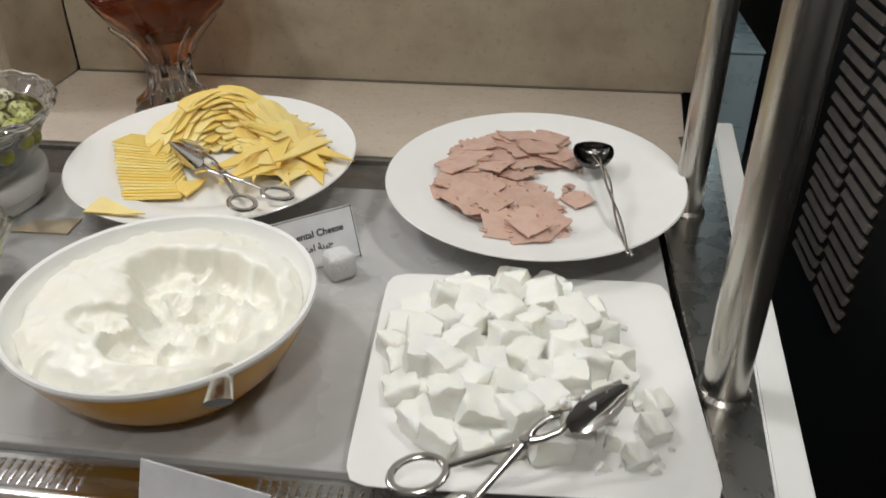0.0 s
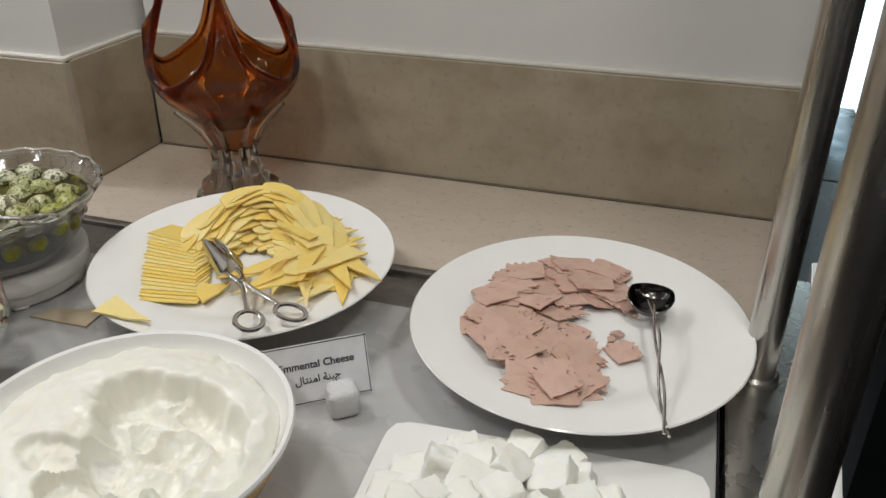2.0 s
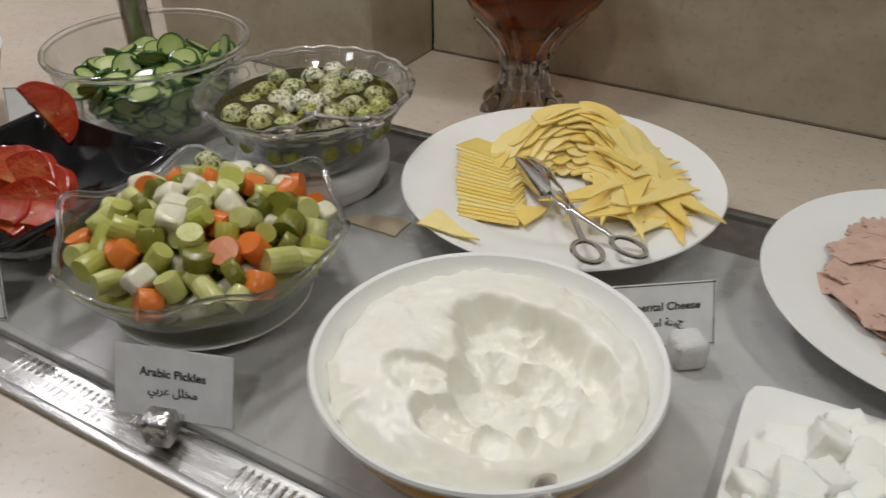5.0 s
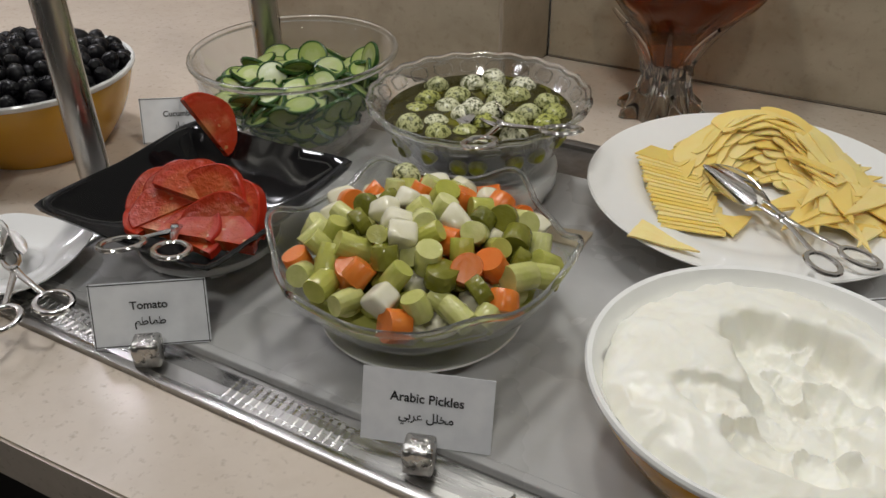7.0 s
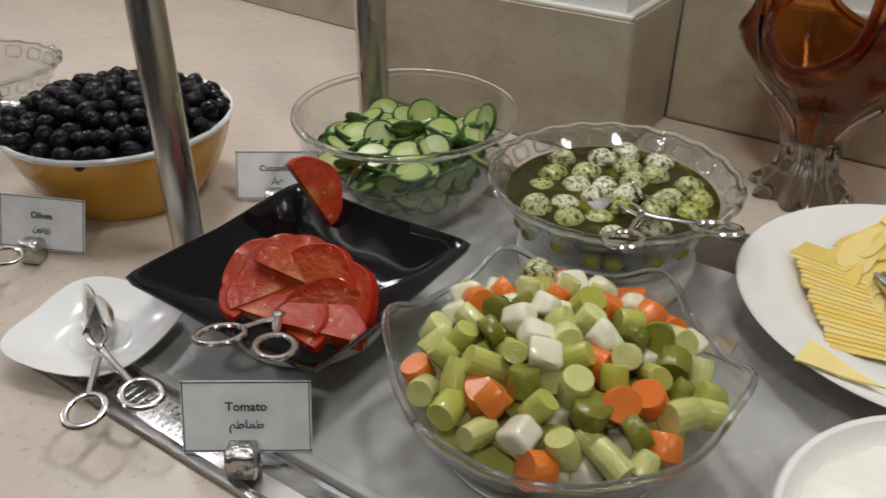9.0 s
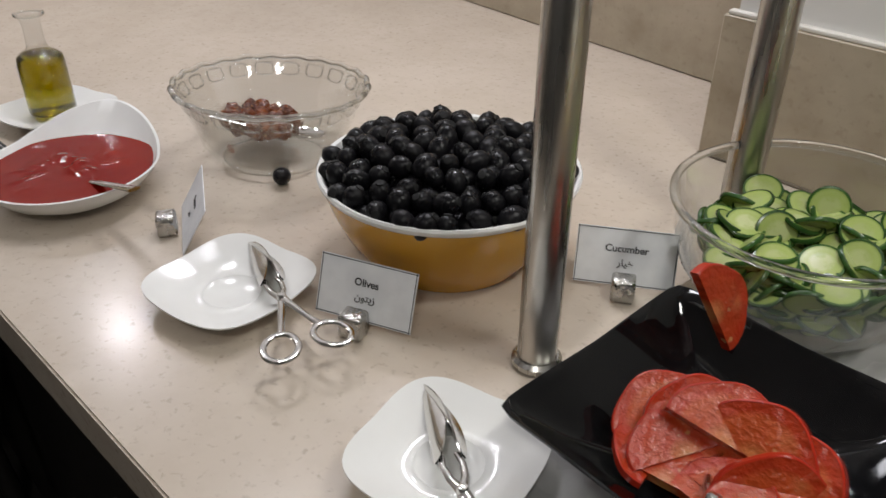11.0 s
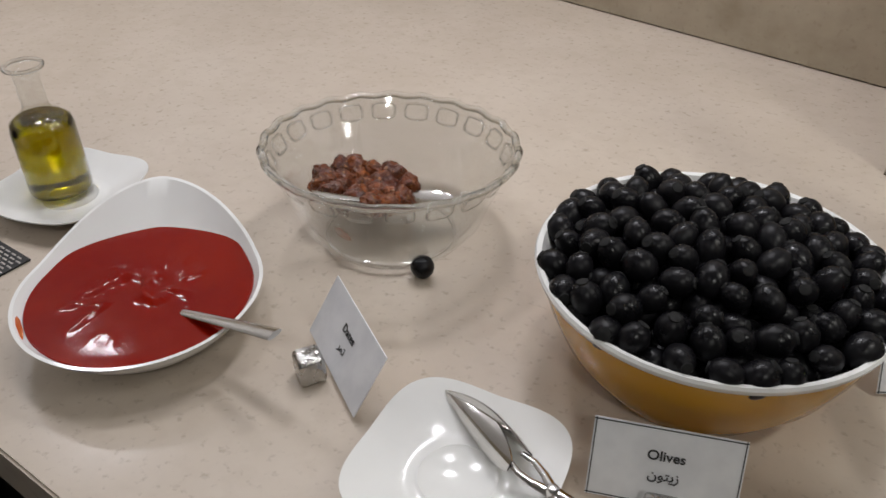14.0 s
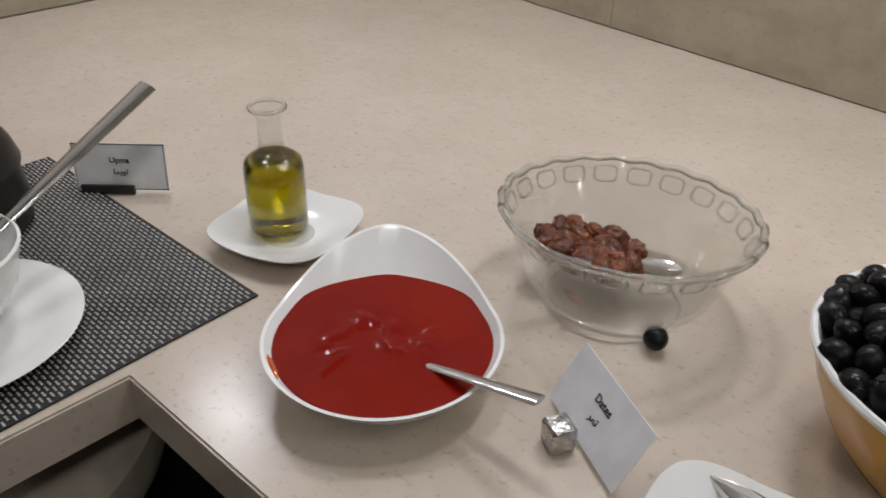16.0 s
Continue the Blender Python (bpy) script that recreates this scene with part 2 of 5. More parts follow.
structure("floor", box(-5, 5, -4, 5, -0.05, 0), floor_mat, "dark tiled floor of the buffet room", "floor")
structure("ceiling", box(-5, 5, -4, 5, CEIL, CEIL + 0.1), ceiling_mat, "matt off-white plaster ceiling over the buffet", "ceiling")
structure("wall_south", box(-5, 5, -3.6, -3.5, 0, CEIL), paint_mat, "plain painted wall behind the walkway", "wall")
structure("wall_east", box(3.2, 3.3, -3.5, 4.0, 0, CEIL), paint_mat, "plain painted wall beyond the service side", "wall")
structure("wall_north", box(-5, END_X, 1.36, 1.50, 0, CEIL), paint_mat, "white painted wall above the tiled upstand", "wall")
structure("wall_recess", box(COL_R, END_X - 0.004, WALL_Y + 0.012, 1.359, TOP, CEIL), paint_mat, "white painted wall at the back of the recess", "wall")
structure("wall_pier", box(COL_L + 0.012, COL_R - 0.012, COL_Y + 0.012, 1.358, TOP, CEIL), paint_mat, "white painted pier beside the recess", "wall")
structure("wall_west", box(LEFT_X - 0.15, LEFT_X - 0.012, -3.5, 1.359, 0, CEIL), paint_mat, "white painted wall at the counter's end", "wall")
structure("wall_far_north", box(END_X + 0.002, 3.3, 3.0, 3.1, 0, CEIL), dark_mat, "dark wall beyond the service opening", "wall")


def tile_row(name, axis, a0, a1, c, height, width, label):
    """A row of upstand tiles with narrow joints, along x or y."""
    base = structure(name, box(*((a0, a1, c + 0.002, c + 0.011) if axis == "x" else (c[0], c[1], a0, a1)), TOP + 0.001, TOP + height - 0.002), grout_mat, label, "tile upstand")
    x, count = a0, 0
    while x < a1 - 0.01:
        e = min(x + width, a1)
        if axis == "x":
            bm = box(x + 0.0008, e - 0.0008, c, c + 0.008, TOP + 0.0015, TOP + height, 0.0012, 1)
        else:
            bm = box(c[0] - 0.001, c[1] + 0.001, x + 0.0008, e - 0.0008, TOP + 0.0015, TOP + height, 0.0012, 1)
        part("tile", bm, tile_mat, base, "", False)
        x = e
    return base


tile_row("upstand_recess", "x", COL_R + 0.001, END_X, WALL_Y, TILE_H, 1.2, "sandy limestone tile upstand along the recess")
tile_row("upstand_pier", "x", COL_L, COL_R, COL_Y, TILE_H, 0.6, "sandy limestone tile upstand on the pier's front")
tile_row("upstand_pier_side", "y", COL_Y + 0.012, WALL_Y - 0.001, (COL_R - 0.011, COL_R - 0.001), TILE_H, 0.6, "sandy limestone tile on the pier's side")
tile_row("upstand_pier_west_side", "y", COL_Y + 0.012, FAR_Y - 0.03, (COL_L + 0.001, COL_L + 0.011), TILE_H, 0.6, "sandy limestone tile on the pier's other side")
far = tile_row("upstand_far", "x", -1.60, 0.085, 0.0, 0.40, 0.9, "sandy limestone tile along the deep counter")
far.matrix_world = pose(COL_L - 0.09, 1.172, 0, 0, 0, -4.2)
tile_row("upstand_west", "y", -1.5, FAR_Y + 0.07, (LEFT_X - 0.010, LEFT_X), 0.40, 0.9, "sandy limestone tile at the counter's end")


caulk_mat = Mat("white_caulk", (0.72, 0.69, 0.64), 0.5).mottled((0.62, 0.58, 0.52), 60, 0.5).m
for nm, args in (("caulk_recess", (COL_R, END_X, WALL_Y + 0.003, WALL_Y + 0.014)), ("caulk_pier", (COL_L + 0.004, COL_R - 0.001, COL_Y + 0.003, COL_Y + 0.014)), ("caulk_pier_side", (COL_R - 0.012, COL_R - 0.003, COL_Y + 0.0145, WALL_Y + 0.002))):
    structure(nm, box(*args, TOP + TILE_H + 0.0003, TOP + TILE_H + 0.005, 0.001, 1), caulk_mat, "thin white caulk bead along the tiles' top", "caulk")


joint_mat = Mat("dark_sandy_joint", (0.17, 0.135, 0.10), 0.8).mottled((0.10, 0.08, 0.06), 50, 0.7).m
for nm, args in (("caulk_recess_foot", (COL_R + 0.002, 0.2045, WALL_Y - 0.003, WALL_Y + 0.0015)), ("caulk_pier_foot", (COL_L, COL_R - 0.001, COL_Y - 0.003, COL_Y + 0.0015))):
    structure(nm, box(*args, TOP + 0.0003, TOP + 0.0030, 0.001, 1), joint_mat, "thin sandy joint along the tiles' foot", "caulk")


def outline_slab(points, z0, z1, bevel):
    bm = bmesh.new()
    f = bm.faces.new([bm.verts.new((x, y, z0)) for x, y in points])
    r = bmesh.ops.extrude_face_region(bm, geom=[f])
    bmesh.ops.translate(bm, vec=(0, 0, z1 - z0), verts=[v for v in r["geom"] if isinstance(v, bmesh.types.BMVert)])
    bmesh.ops.bevel(bm, geom=[e for e in bm.edges if abs(e.verts[0].co.z - e.verts[1].co.z) < 1e-6], offset=bevel, segments=2, affect="EDGES")
    bmesh.ops.triangulate(bm, faces=[f for f in bm.faces if len(f.verts) > 4])
    return bm


# tray opening
TX0, TX1, TY0, TY1 = -0.925, 0.200, 0.330, 0.866
FRONT, NOTCH = 0.218, -1.611

counter = thing("counter", Matrix(), "beige speckled quartz buffet counter with dark base", "counter")
counter["kind"] = "structure"

def end_x(y):
    """The counter's end runs slightly askew."""
    return 0.173 + 0.09 * (y - 0.393)


bm = outline_slab([(end_x(FRONT), FRONT + 0.055), (end_x(TY0), TY0), (TX0, TY0), (TX0, FAR_Y + 0.12), (LEFT_X, FAR_Y + 0.12), (LEFT_X, -1.5), (NOTCH, -1.5), (NOTCH, FRONT - 0.014)], TOP - 0.046, TOP, 0.002)
part("worktop", bm, counter_mat, counter, "", False)
part("back_ledge", outline_slab([(TX0 + 0.0005, TY1), (0.178, TY1), (0.203, WALL_Y + 0.002), (TX0 + 0.0005, WALL_Y + 0.002)], TOP - 0.046, TOP, 0.002), counter_mat, counter, "", False)
part("pier_infill", box(COL_L, TX0 - 0.0005, FAR_Y - 0.24, FAR_Y, TOP - 0.039, TOP - 0.002), counter_mat, counter, "", False)
part("base_panel", box(LEFT_X + 0.08, TX1 - 0.02, FRONT + 0.07, FRONT + 0.09, 0.0, TOP - 0.056), dark_mat, counter, "dark laminate base panel", False)
part("side_panel", box(LEFT_X + 0.05, LEFT_X + 0.07, -1.5, FRONT + 0.09, 0.0, TOP - 0.056), dark_mat, counter, "dark laminate base panel", False)
part("end_panel", box(0.12, 0.14, FRONT + 0.09, WALL_Y, 0.0, TOP - 0.06), dark_mat, counter, "dark laminate end panel", False)
part("edge_strip", outline_slab([(end_x(0.20) + 0.001, 0.20), (end_x(0.20) + 0.028, 0.20), (end_x(1.02) + 0.026, 1.02), (end_x(1.02) + 0.001, 1.02)], TOP - 0.05, TOP + 0.001, 0.002), porcelain_mat, counter, "white edge strip", False)

# chilled display tray
tray = thing("chilled_display_tray", Matrix(), "stainless steel chilled display tray with grey marble slab", "display tray")
part("slab", box(-0.885, 0.131, 0.384, 0.789, TOP - 0.02, TOP + 0.0005, 0.002), slab_mat, tray, "grey veined marble slab", False)
part("slab_edge", box(-0.885, 0.131, 0.376, 0.3838, TOP - 0.02, TOP + 0.003, 0.0015), slab_mat, tray, "pale raised slab edge", False)
part("front_rail", box(TX0, 0.166, TY0, TY0 + 0.009, TOP - 0.03, TOP + 0.004, 0.0015), tray_mat, tray)
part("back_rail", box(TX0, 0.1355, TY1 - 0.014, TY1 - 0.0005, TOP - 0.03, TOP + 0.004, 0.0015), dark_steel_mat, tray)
part("left_rail", box(TX0, TX0 + 0.04, TY0 + 0.009, TY1 - 0.014, TOP - 0.03, TOP + 0.003, 0.0015), tray_mat, tray)
part("right_rail", outline_slab([(0.139, TY0 + 0.009), (end_x(TY0 + 0.009), TY0 + 0.009), (end_x(TY1 + 0.10), TY1 + 0.10), (0.1795, TY1 + 0.10), (0.1795, TY1 - 0.012), (0.136, TY1 - 0.012)], TOP - 0.03, TOP + 0.003, 0.0015), steel_mat, tray)
# troughs in front of and behind the slab, with pressed ribs
bm = box(TX0 + 0.04, 0.136, TY0 + 0.009, 0.376, TOP - 0.03, TOP - 0.004)
part("front_trough", bm, tray_mat, tray)
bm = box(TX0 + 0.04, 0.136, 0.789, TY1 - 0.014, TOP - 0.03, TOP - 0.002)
part("back_trough", bm, dark_steel_mat, tray, "dark steel trough")
rib = mesh_of(tube([(0, -0.013, 0), (0, -0.009, 0.0004), (0, 0.009, 0.0004), (0, 0.013, 0)], [0.0008, 0.0017, 0.0017, 0.0008], 8, 0.5), tray_mat, "rib")
k = 0
xx = TX0 + 0.06
while xx < 0.125:
    if (k // 16) % 2 == 0:
        ob = new("rib", rib)
        ob.parent = tray
        ob.location = (xx, 0.3575, TOP - 0.0045)
    xx += 0.0072
    k += 1


def post(x, y, r):
    t = thing("gantry_post", pose(x, y, TOP + 0.003), "brushed stainless steel post of the food guard", "post", "food guard posts")
    part("tube", lathe([(r, 0.0), (r, 1.05), (0.0, 1.05)], 32), steel_mat, t)
    part("collar", lathe([(0.0, 0.0), (r + 0.0045, 0.0), (r + 0.0045, 0.004), (r + 0.0015, 0.007), (r + 0.0003, 0.007)], 32), steel_mat, t)


for px, py, pr_ in ((0.154, 0.487, 0.0172), (0.1632, 0.770, 0.0147), (-0.944, 0.510, 0.0158), (-0.9365, 0.788, 0.0175)):
    post(px, py, pr_)

# ---- plates, bowls and glass ----


def around(old, new_, size, tilt=0.0):
    """Moves and sizes what was laid out round one spot to another."""
    return pose(*new_, tilt) @ Matrix.Scale(size, 4) @ Matrix.Translation(-Vector(old))


def low_stand(x, y, h, r, label):
    """A white dish with a broad lip and small feet that carries another dish."""
    t = thing("dish_stand", pose(x, y, TOP + 0.001), label, "stand", "dish stands")
    part("dish", lathe([(0.0, h - 0.004), (r * 0.80, h - 0.004), (r * 0.93, h), (r, h - 0.001), (r * 1.01, h - 0.004), (r * 1.0, h * 0.52), (r * 0.985, h * 0.48), (r * 0.95, h * 0.46), (r * 0.91, 0.004), (r * 0.89, 0.002), (r * 0.80, 0.002), (0.0, 0.004)], 72), porcelain_mat, t)
    for k in range(6):
        a = 2 * math.pi * (k + 0.3) / 6
        part("foot", moved(box(-0.004, 0.004, -0.007, 0.007, 0.0, 0.0035, 0.001, 1), pose(0.86 * r * math.cos(a), 0.86 * r * math.sin(a), 0, 0, 0, math.degrees(a))), porcelain_mat, t)
    return t


MEAT_AT, CHEESE_AT = (0.002, 0.748, TOP + 0.031), (-0.342, 0.757, TOP + 0.036)
MEAT_M = around((-0.010, 0.793, TOP), MEAT_AT, 0.88, 1.7)
CHEESE_M = around((-0.382, 0.823, TOP), CHEESE_AT, 0.88, 1.4)


def round_plate(at, tilt, label):
    t = thing("serving_plate", pose(*at, tilt), label, "plate", "round serving plates")
    s = 0.881
    pr = [(0.0, 0.004), (0.10, 0.004), (0.113, 0.0065), (0.122, 0.011), (0.140, 0.0145), (0.168, 0.0195), (0.1725, 0.0208), (0.1738, 0.0196),
          (0.1725, 0.0178), (0.140, 0.0105), (0.122, 0.0062), (0.112, 0.0015), (0.106, 0.0), (0.100, 0.0012), (0.0, 0.0016)]
    part("dish", lathe([(r * s, z * s) for r, z in pr], 96), porcelain_mat, t)
    part("foot_ring", tube([(0.088 * math.cos(math.pi * k / 32), 0.088 * math.sin(math.pi * k / 32), 0.0012) for k in range(64)], 0.0012, 6, 1, True), porcelain_mat, t)
    return t


round_plate(MEAT_AT, 1.7, "large round white porcelain plate holding sliced cold meat")
low_stand(MEAT_AT[0], MEAT_AT[1], 0.027, 0.070, "white dish propping up the meat plate")
round_plate(CHEESE_AT, 1.4, "large round white porcelain plate holding sliced yellow cheese")
low_stand(CHEESE_AT[0], CHEESE_AT[1], 0.032, 0.070, "white dish propping up the cheese plate")


def casserole(x, y, r, h, label):
    """A round dish, white inside, mustard outside, with a white rolled rim."""
    t = thing("casserole_bowl", pose(x, y, TOP + 0.001), label, "bowl", "mustard bowls")
    s = r / 0.12
    body = [(0.0, 0.004), (0.066 * s, 0.004), (0.070 * s, 0.0), (0.075 * s, 0.0), (0.086 * s, h * 0.16), (0.099 * s, h * 0.37), (0.1095 * s, h * 0.64), (0.1165 * s, h - 0.011), (0.1172 * s, h - 0.008)]
    part("outside", lathe(body, 96), enamel_mat, t, "mustard glazed outside")
    inner = [(0.1172 * s, h - 0.008), (0.1195 * s, h - 0.006), (0.1208 * s, h - 0.002), (0.1195 * s, h), (0.1160 * s, h - 0.001), (0.1125 * s, h - 0.008), (0.104 * s, h * 0.68), (0.089 * s, h * 0.42), (0.066 * s, h * 0.18), (0.0, h * 0.15)]
    part("inside", lathe(inner, 96), porcelain_mat, t, "white glazed inside and rim")
    return t


casserole(-0.277, 0.477, 0.1180, 0.071, "round mustard and white bowl full of cream cheese")
casserole(-1.117, 0.5755, 0.1215, 0.0915, "round mustard and white bowl heaped with black olives")


def squircle(a, power):
    c, s = abs(math.cos(a)), abs(math.sin(a))
    return 1.0 / (c ** power + s ** power) ** (1.0 / power)


def square_dish(name, x, y, rot, half, power, prof, material, label, group="", lift=0.0, category="plate", parent_part="dish", pinch=0.0, up_by=0.0):
    """A soft-cornered square dish; lift raises its corners, pinch pulls the sides in."""
    t = thing(name, pose(x, y, TOP + 0.001 + up_by, 0, 0, rot), label, category, group)

    def wave(a, i):
        up = abs(math.sin(2 * a)) ** 1.5
        w = prof[i][2] if len(prof[i]) > 2 else 1.0
        f = (1 - w) + w * squircle(a, power) * (1 - pinch * (1 - abs(math.sin(2 * a))))
        return f, lift * up * w * (prof[i][0] / prof[len(prof) // 2][0]) ** 2

    bm = lathe([(half * p[0], p[1]) for p in prof], 96, wave)
    part(parent_part, bm, material, t)
    rr = half * 0.46
    part("foot_ring", tube([(rr * math.cos(math.pi * k / 24), rr * math.sin(math.pi * k / 24), 0.0012) for k in range(48)], 0.0012, 6, 1, True), material, t)
    return t


flat = [(0.0, 0.006, 0), (0.55, 0.006, 0.6), (0.70, 0.0075, 0.9), (0.86, 0.012, 1), (0.985, 0.0155, 1), (1.0, 0.0150, 1), (0.99, 0.0135, 1), (0.86, 0.0095, 1), (0.70, 0.004, 1), (0.60, 0.0, 0.8), (0.55, 0.0012, 0.6), (0.0, 0.002, 0)]
square_dish("square_plate", 0.006, 0.484, 2.9, 0.1245, 17.0, flat, porcelain_mat, "large square white porcelain plate holding crumbled white cheese", "square plates")
small = [(0.0, 0.0045, 0), (0.36, 0.0045, 0), (0.40, 0.0062, 0), (0.43, 0.0050, 0.1), (0.55, 0.0060, 0.4), (0.75, 0.0105, 0.85), (0.96, 0.0175, 1), (1.0, 0.0185, 1), (1.0, 0.0172, 1), (0.95, 0.0150, 1), (0.72, 0.0068, 0.85), (0.54, 0.0015, 0.4), (0.50, 0.0, 0.3), (0.46, 0.001, 0.2), (0.0, 0.0015, 0)]
for sx, sy, sr, sh, sl in ((-1.187, 0.3775, 11, 0.0645, "small square white saucer with a pair of tongs on it"),
                       (-0.909, 0.381, 16, 0.0615, "small square white saucer beside the steel tray"),
                       (-1.689, 0.415, 18, 0.0655, "small square white saucer under the oil bottle")):
    square_dish("square_saucer", sx, sy, sr, sh, 3.6, small, porcelain_mat, sl, "square saucers", 0.003, "saucer")

blk = [(0.0, 0.010, 0), (0.40, 0.010, 0.5), (0.52, 0.014, 0.8), (0.72, 0.025, 1), (0.90, 0.040, 1), (0.985, 0.048, 1), (1.0, 0.048, 1), (0.995, 0.0455, 1), (0.90, 0.035, 1), (0.72, 0.020, 1), (0.52, 0.009, 0.8), (0.42, 0.004, 0.5), (0.40, 0.0, 0.5), (0.0, 0.001, 0)]
BLACK = (-0.781, 0.498)
low_stand(BLACK[0], BLACK[1], 0.0155, 0.066, "round white dish under the black bowl")
square_dish("black_square_bowl", -0.781, 0.498, 0, 0.1025, 22.0, blk, black_mat, "black glazed square bowl with raised corners holding tomato slices", "", 0.003, "bowl", "bowl", 0.0, 0.0155)


def glass_bowl(name, m, prof, rim_r, rim_h, rim_t, label, wave=None, material=None, seg=96, group="glass bowls"):
    t = thing(name, m, label, "glass bowl", group)
    part("bowl", lathe(prof, seg, wave), material or glass_mat, t, "clear glass wall")
    foot = prof[1][0]
    part("foot_ring", tube([(foot * math.cos(2 * math.pi * k / 48), foot * math.sin(2 * math.pi * k / 48), 0.002) for k in range(48)], 0.0018, 8, 1.0, True), rim_glass_mat, t, "thick clear glass foot")
    pts = []
    for k in range(seg):
        a = 2 * math.pi * k / seg
        f, dz = wave(a, 99) if wave else (1, 0)
        pts.append((rim_r * f * math.cos(a), rim_r * f * math.sin(a), rim_h + dz))
    part("rim", tube(pts, rim_t, 10, 1.0, True), rim_glass_mat, t, "thick clear glass rim")
    return t


# cucumber bowl: plain, deep
CUKE = (-0.839, 0.720)
CUKE_M = around((*CUKE, TOP), (*CUKE, TOP + 0.007), 0.925, 1.0)
glass_bowl("glass_bowl", pose(*CUKE, TOP + 0.001, 1.0) @ Matrix.Diagonal((0.932, 0.932, 1.005, 1)), [(0.0, 0.0), (0.058, 0.0), (0.066, 0.006), (0.088, 0.026), (0.107, 0.052), (0.117, 0.082), (0.1215, 0.109), (0.1185, 0.109), (0.112, 0.082), (0.103, 0.052), (0.084, 0.029), (0.062, 0.010), (0.0, 0.007)],
           0.1205, 0.110, 0.0038, "deep clear glass bowl of sliced cucumber", material=plain_glass_mat)


def scallop(a, i):
    k = 0.007 if i in (5, 6, 7, 99) else 0.0
    return 1 + k * math.cos(22 * a), (0.0010 * math.cos(22 * a) if i in (5, 6, 7, 99) else 0.0)


MUSH = (-0.606, 0.711)
MUSH_M = around((*MUSH, TOP + 0.006), (*MUSH, TOP + 0.0375), 0.925, 1.2)
low_stand(MUSH[0], MUSH[1], 0.0365, 0.081, "white ribbed plastic dish under the mushroom bowl")
glass_bowl("scalloped_glass_bowl", pose(*MUSH, TOP + 0.0375, 1.2) @ Matrix.Scale(0.925, 4), [(0.0, 0.0), (0.066, 0.0), (0.076, 0.005), (0.088, 0.024), (0.097, 0.044), (0.106, 0.060), (0.118, 0.0755), (0.115, 0.0755), (0.102, 0.060), (0.093, 0.044), (0.084, 0.026), (0.072, 0.009), (0.0, 0.006)],
           0.1165, 0.076, 0.0036, "scalloped pressed glass bowl of marinated mushrooms", scallop)

DATES = (-1.403, 0.562)
DATES_M = around((-1.394, 0.551, TOP), (*DATES, TOP + 0.004), 1.0, -3.4)
glass_bowl("scalloped_glass_bowl", pose(*DATES, TOP + 0.0045, -3.4) @ Matrix.Diagonal((1.035, 1.035, 0.93, 1)), [(0.0, 0.0), (0.056, 0.0), (0.065, 0.004), (0.080, 0.026), (0.089, 0.052), (0.097, 0.076), (0.1065, 0.094), (0.1035, 0.094), (0.094, 0.076), (0.085, 0.053), (0.076, 0.029), (0.060, 0.009), (0.0, 0.007)],
           0.1055, 0.0945, 0.0034, "scalloped pressed glass bowl with a few dates", scallop)
# pressed arches round the rim of the dates and mushroom bowls
for name_, (gx, gy), gz, n_, r0, z0, r1, z1 in (("dates", DATES, TOP + 0.001, 20, 0.0950, 0.0735, 0.1015, 0.0880), ("mush", MUSH, TOP + 0.006, 22, 0.1055, 0.0585, 0.1135, 0.0700)):
    arch_parent = [o for o in scene.objects if o.name.startswith("scalloped_glass_bowl") and abs(o.location.x - gx) < 1e-3][0]
    for k in range(n_):
        a = 2 * math.pi * (k + 0.5) / n_
        w = 0.34 * 2 * math.pi / n_
        pts = []
        for u in range(20):
            v = 2 * math.pi * u / 20
            q = squircle(v, 4.0)
            aa, lift = a + w * q * math.cos(v), 0.5 + 0.5 * q * math.sin(v)
            rr, zz = r1 + (r0 - r1) * lift, z1 + (z0 - z1) * lift
            pts.append((rr * math.cos(aa), rr * math.sin(aa), zz))
        part("arch", tube(pts, 0.0011, 6, 1.0, True), rim_glass_mat, arch_parent)

PICK = (-0.546, 0.494)
dish = thing("round_underplate", pose(*PICK, TOP + 0.001), "white round porcelain dish under the pickle bowl", "plate")
part("dish", lathe([(0.0, 0.004), (0.062, 0.004), (0.080, 0.016), (0.083, 0.017), (0.0835, 0.0155), (0.064, 0.0), (0.0, 0.0)], 72), porcelain_mat, dish)


def crown(a, i):
    """Six sides drawn out to raised points."""
    w = {0: 0.0, 1: 0.0, 2: 0.1, 3: 0.4, 4: 0.8, 5: 1.0, 6: 1.0, 7: 0.8, 8: 0.5, 99: 1.0}.get(i, 0.0)
    p = abs(math.cos(3 * (a - 0.31))) ** 5
    return 1 + w * 0.092 * (p - 0.33), w * 0.016 * (p - 0.3)


glass_bowl("faceted_glass_bowl", pose(*PICK, TOP + 0.009), [(0.0, 0.0), (0.045, 0.0), (0.066, 0.010), (0.090, 0.030), (0.110, 0.052), (0.1175, 0.070), (0.1135, 0.070), (0.106, 0.052), (0.086, 0.032), (0.062, 0.014), (0.0, 0.006)],
           0.1155, 0.0705, 0.0027, "cut glass bowl with pointed rim full of mixed pickles", crown)

# sauce bowl: a drop-shaped dish with a raised tip
sauce = thing("drop_shaped_bowl", pose(-1.4776, 0.353, TOP + 0.001), "white drop-shaped porcelain bowl of red sauce", "bowl")
TIP = radians(135)


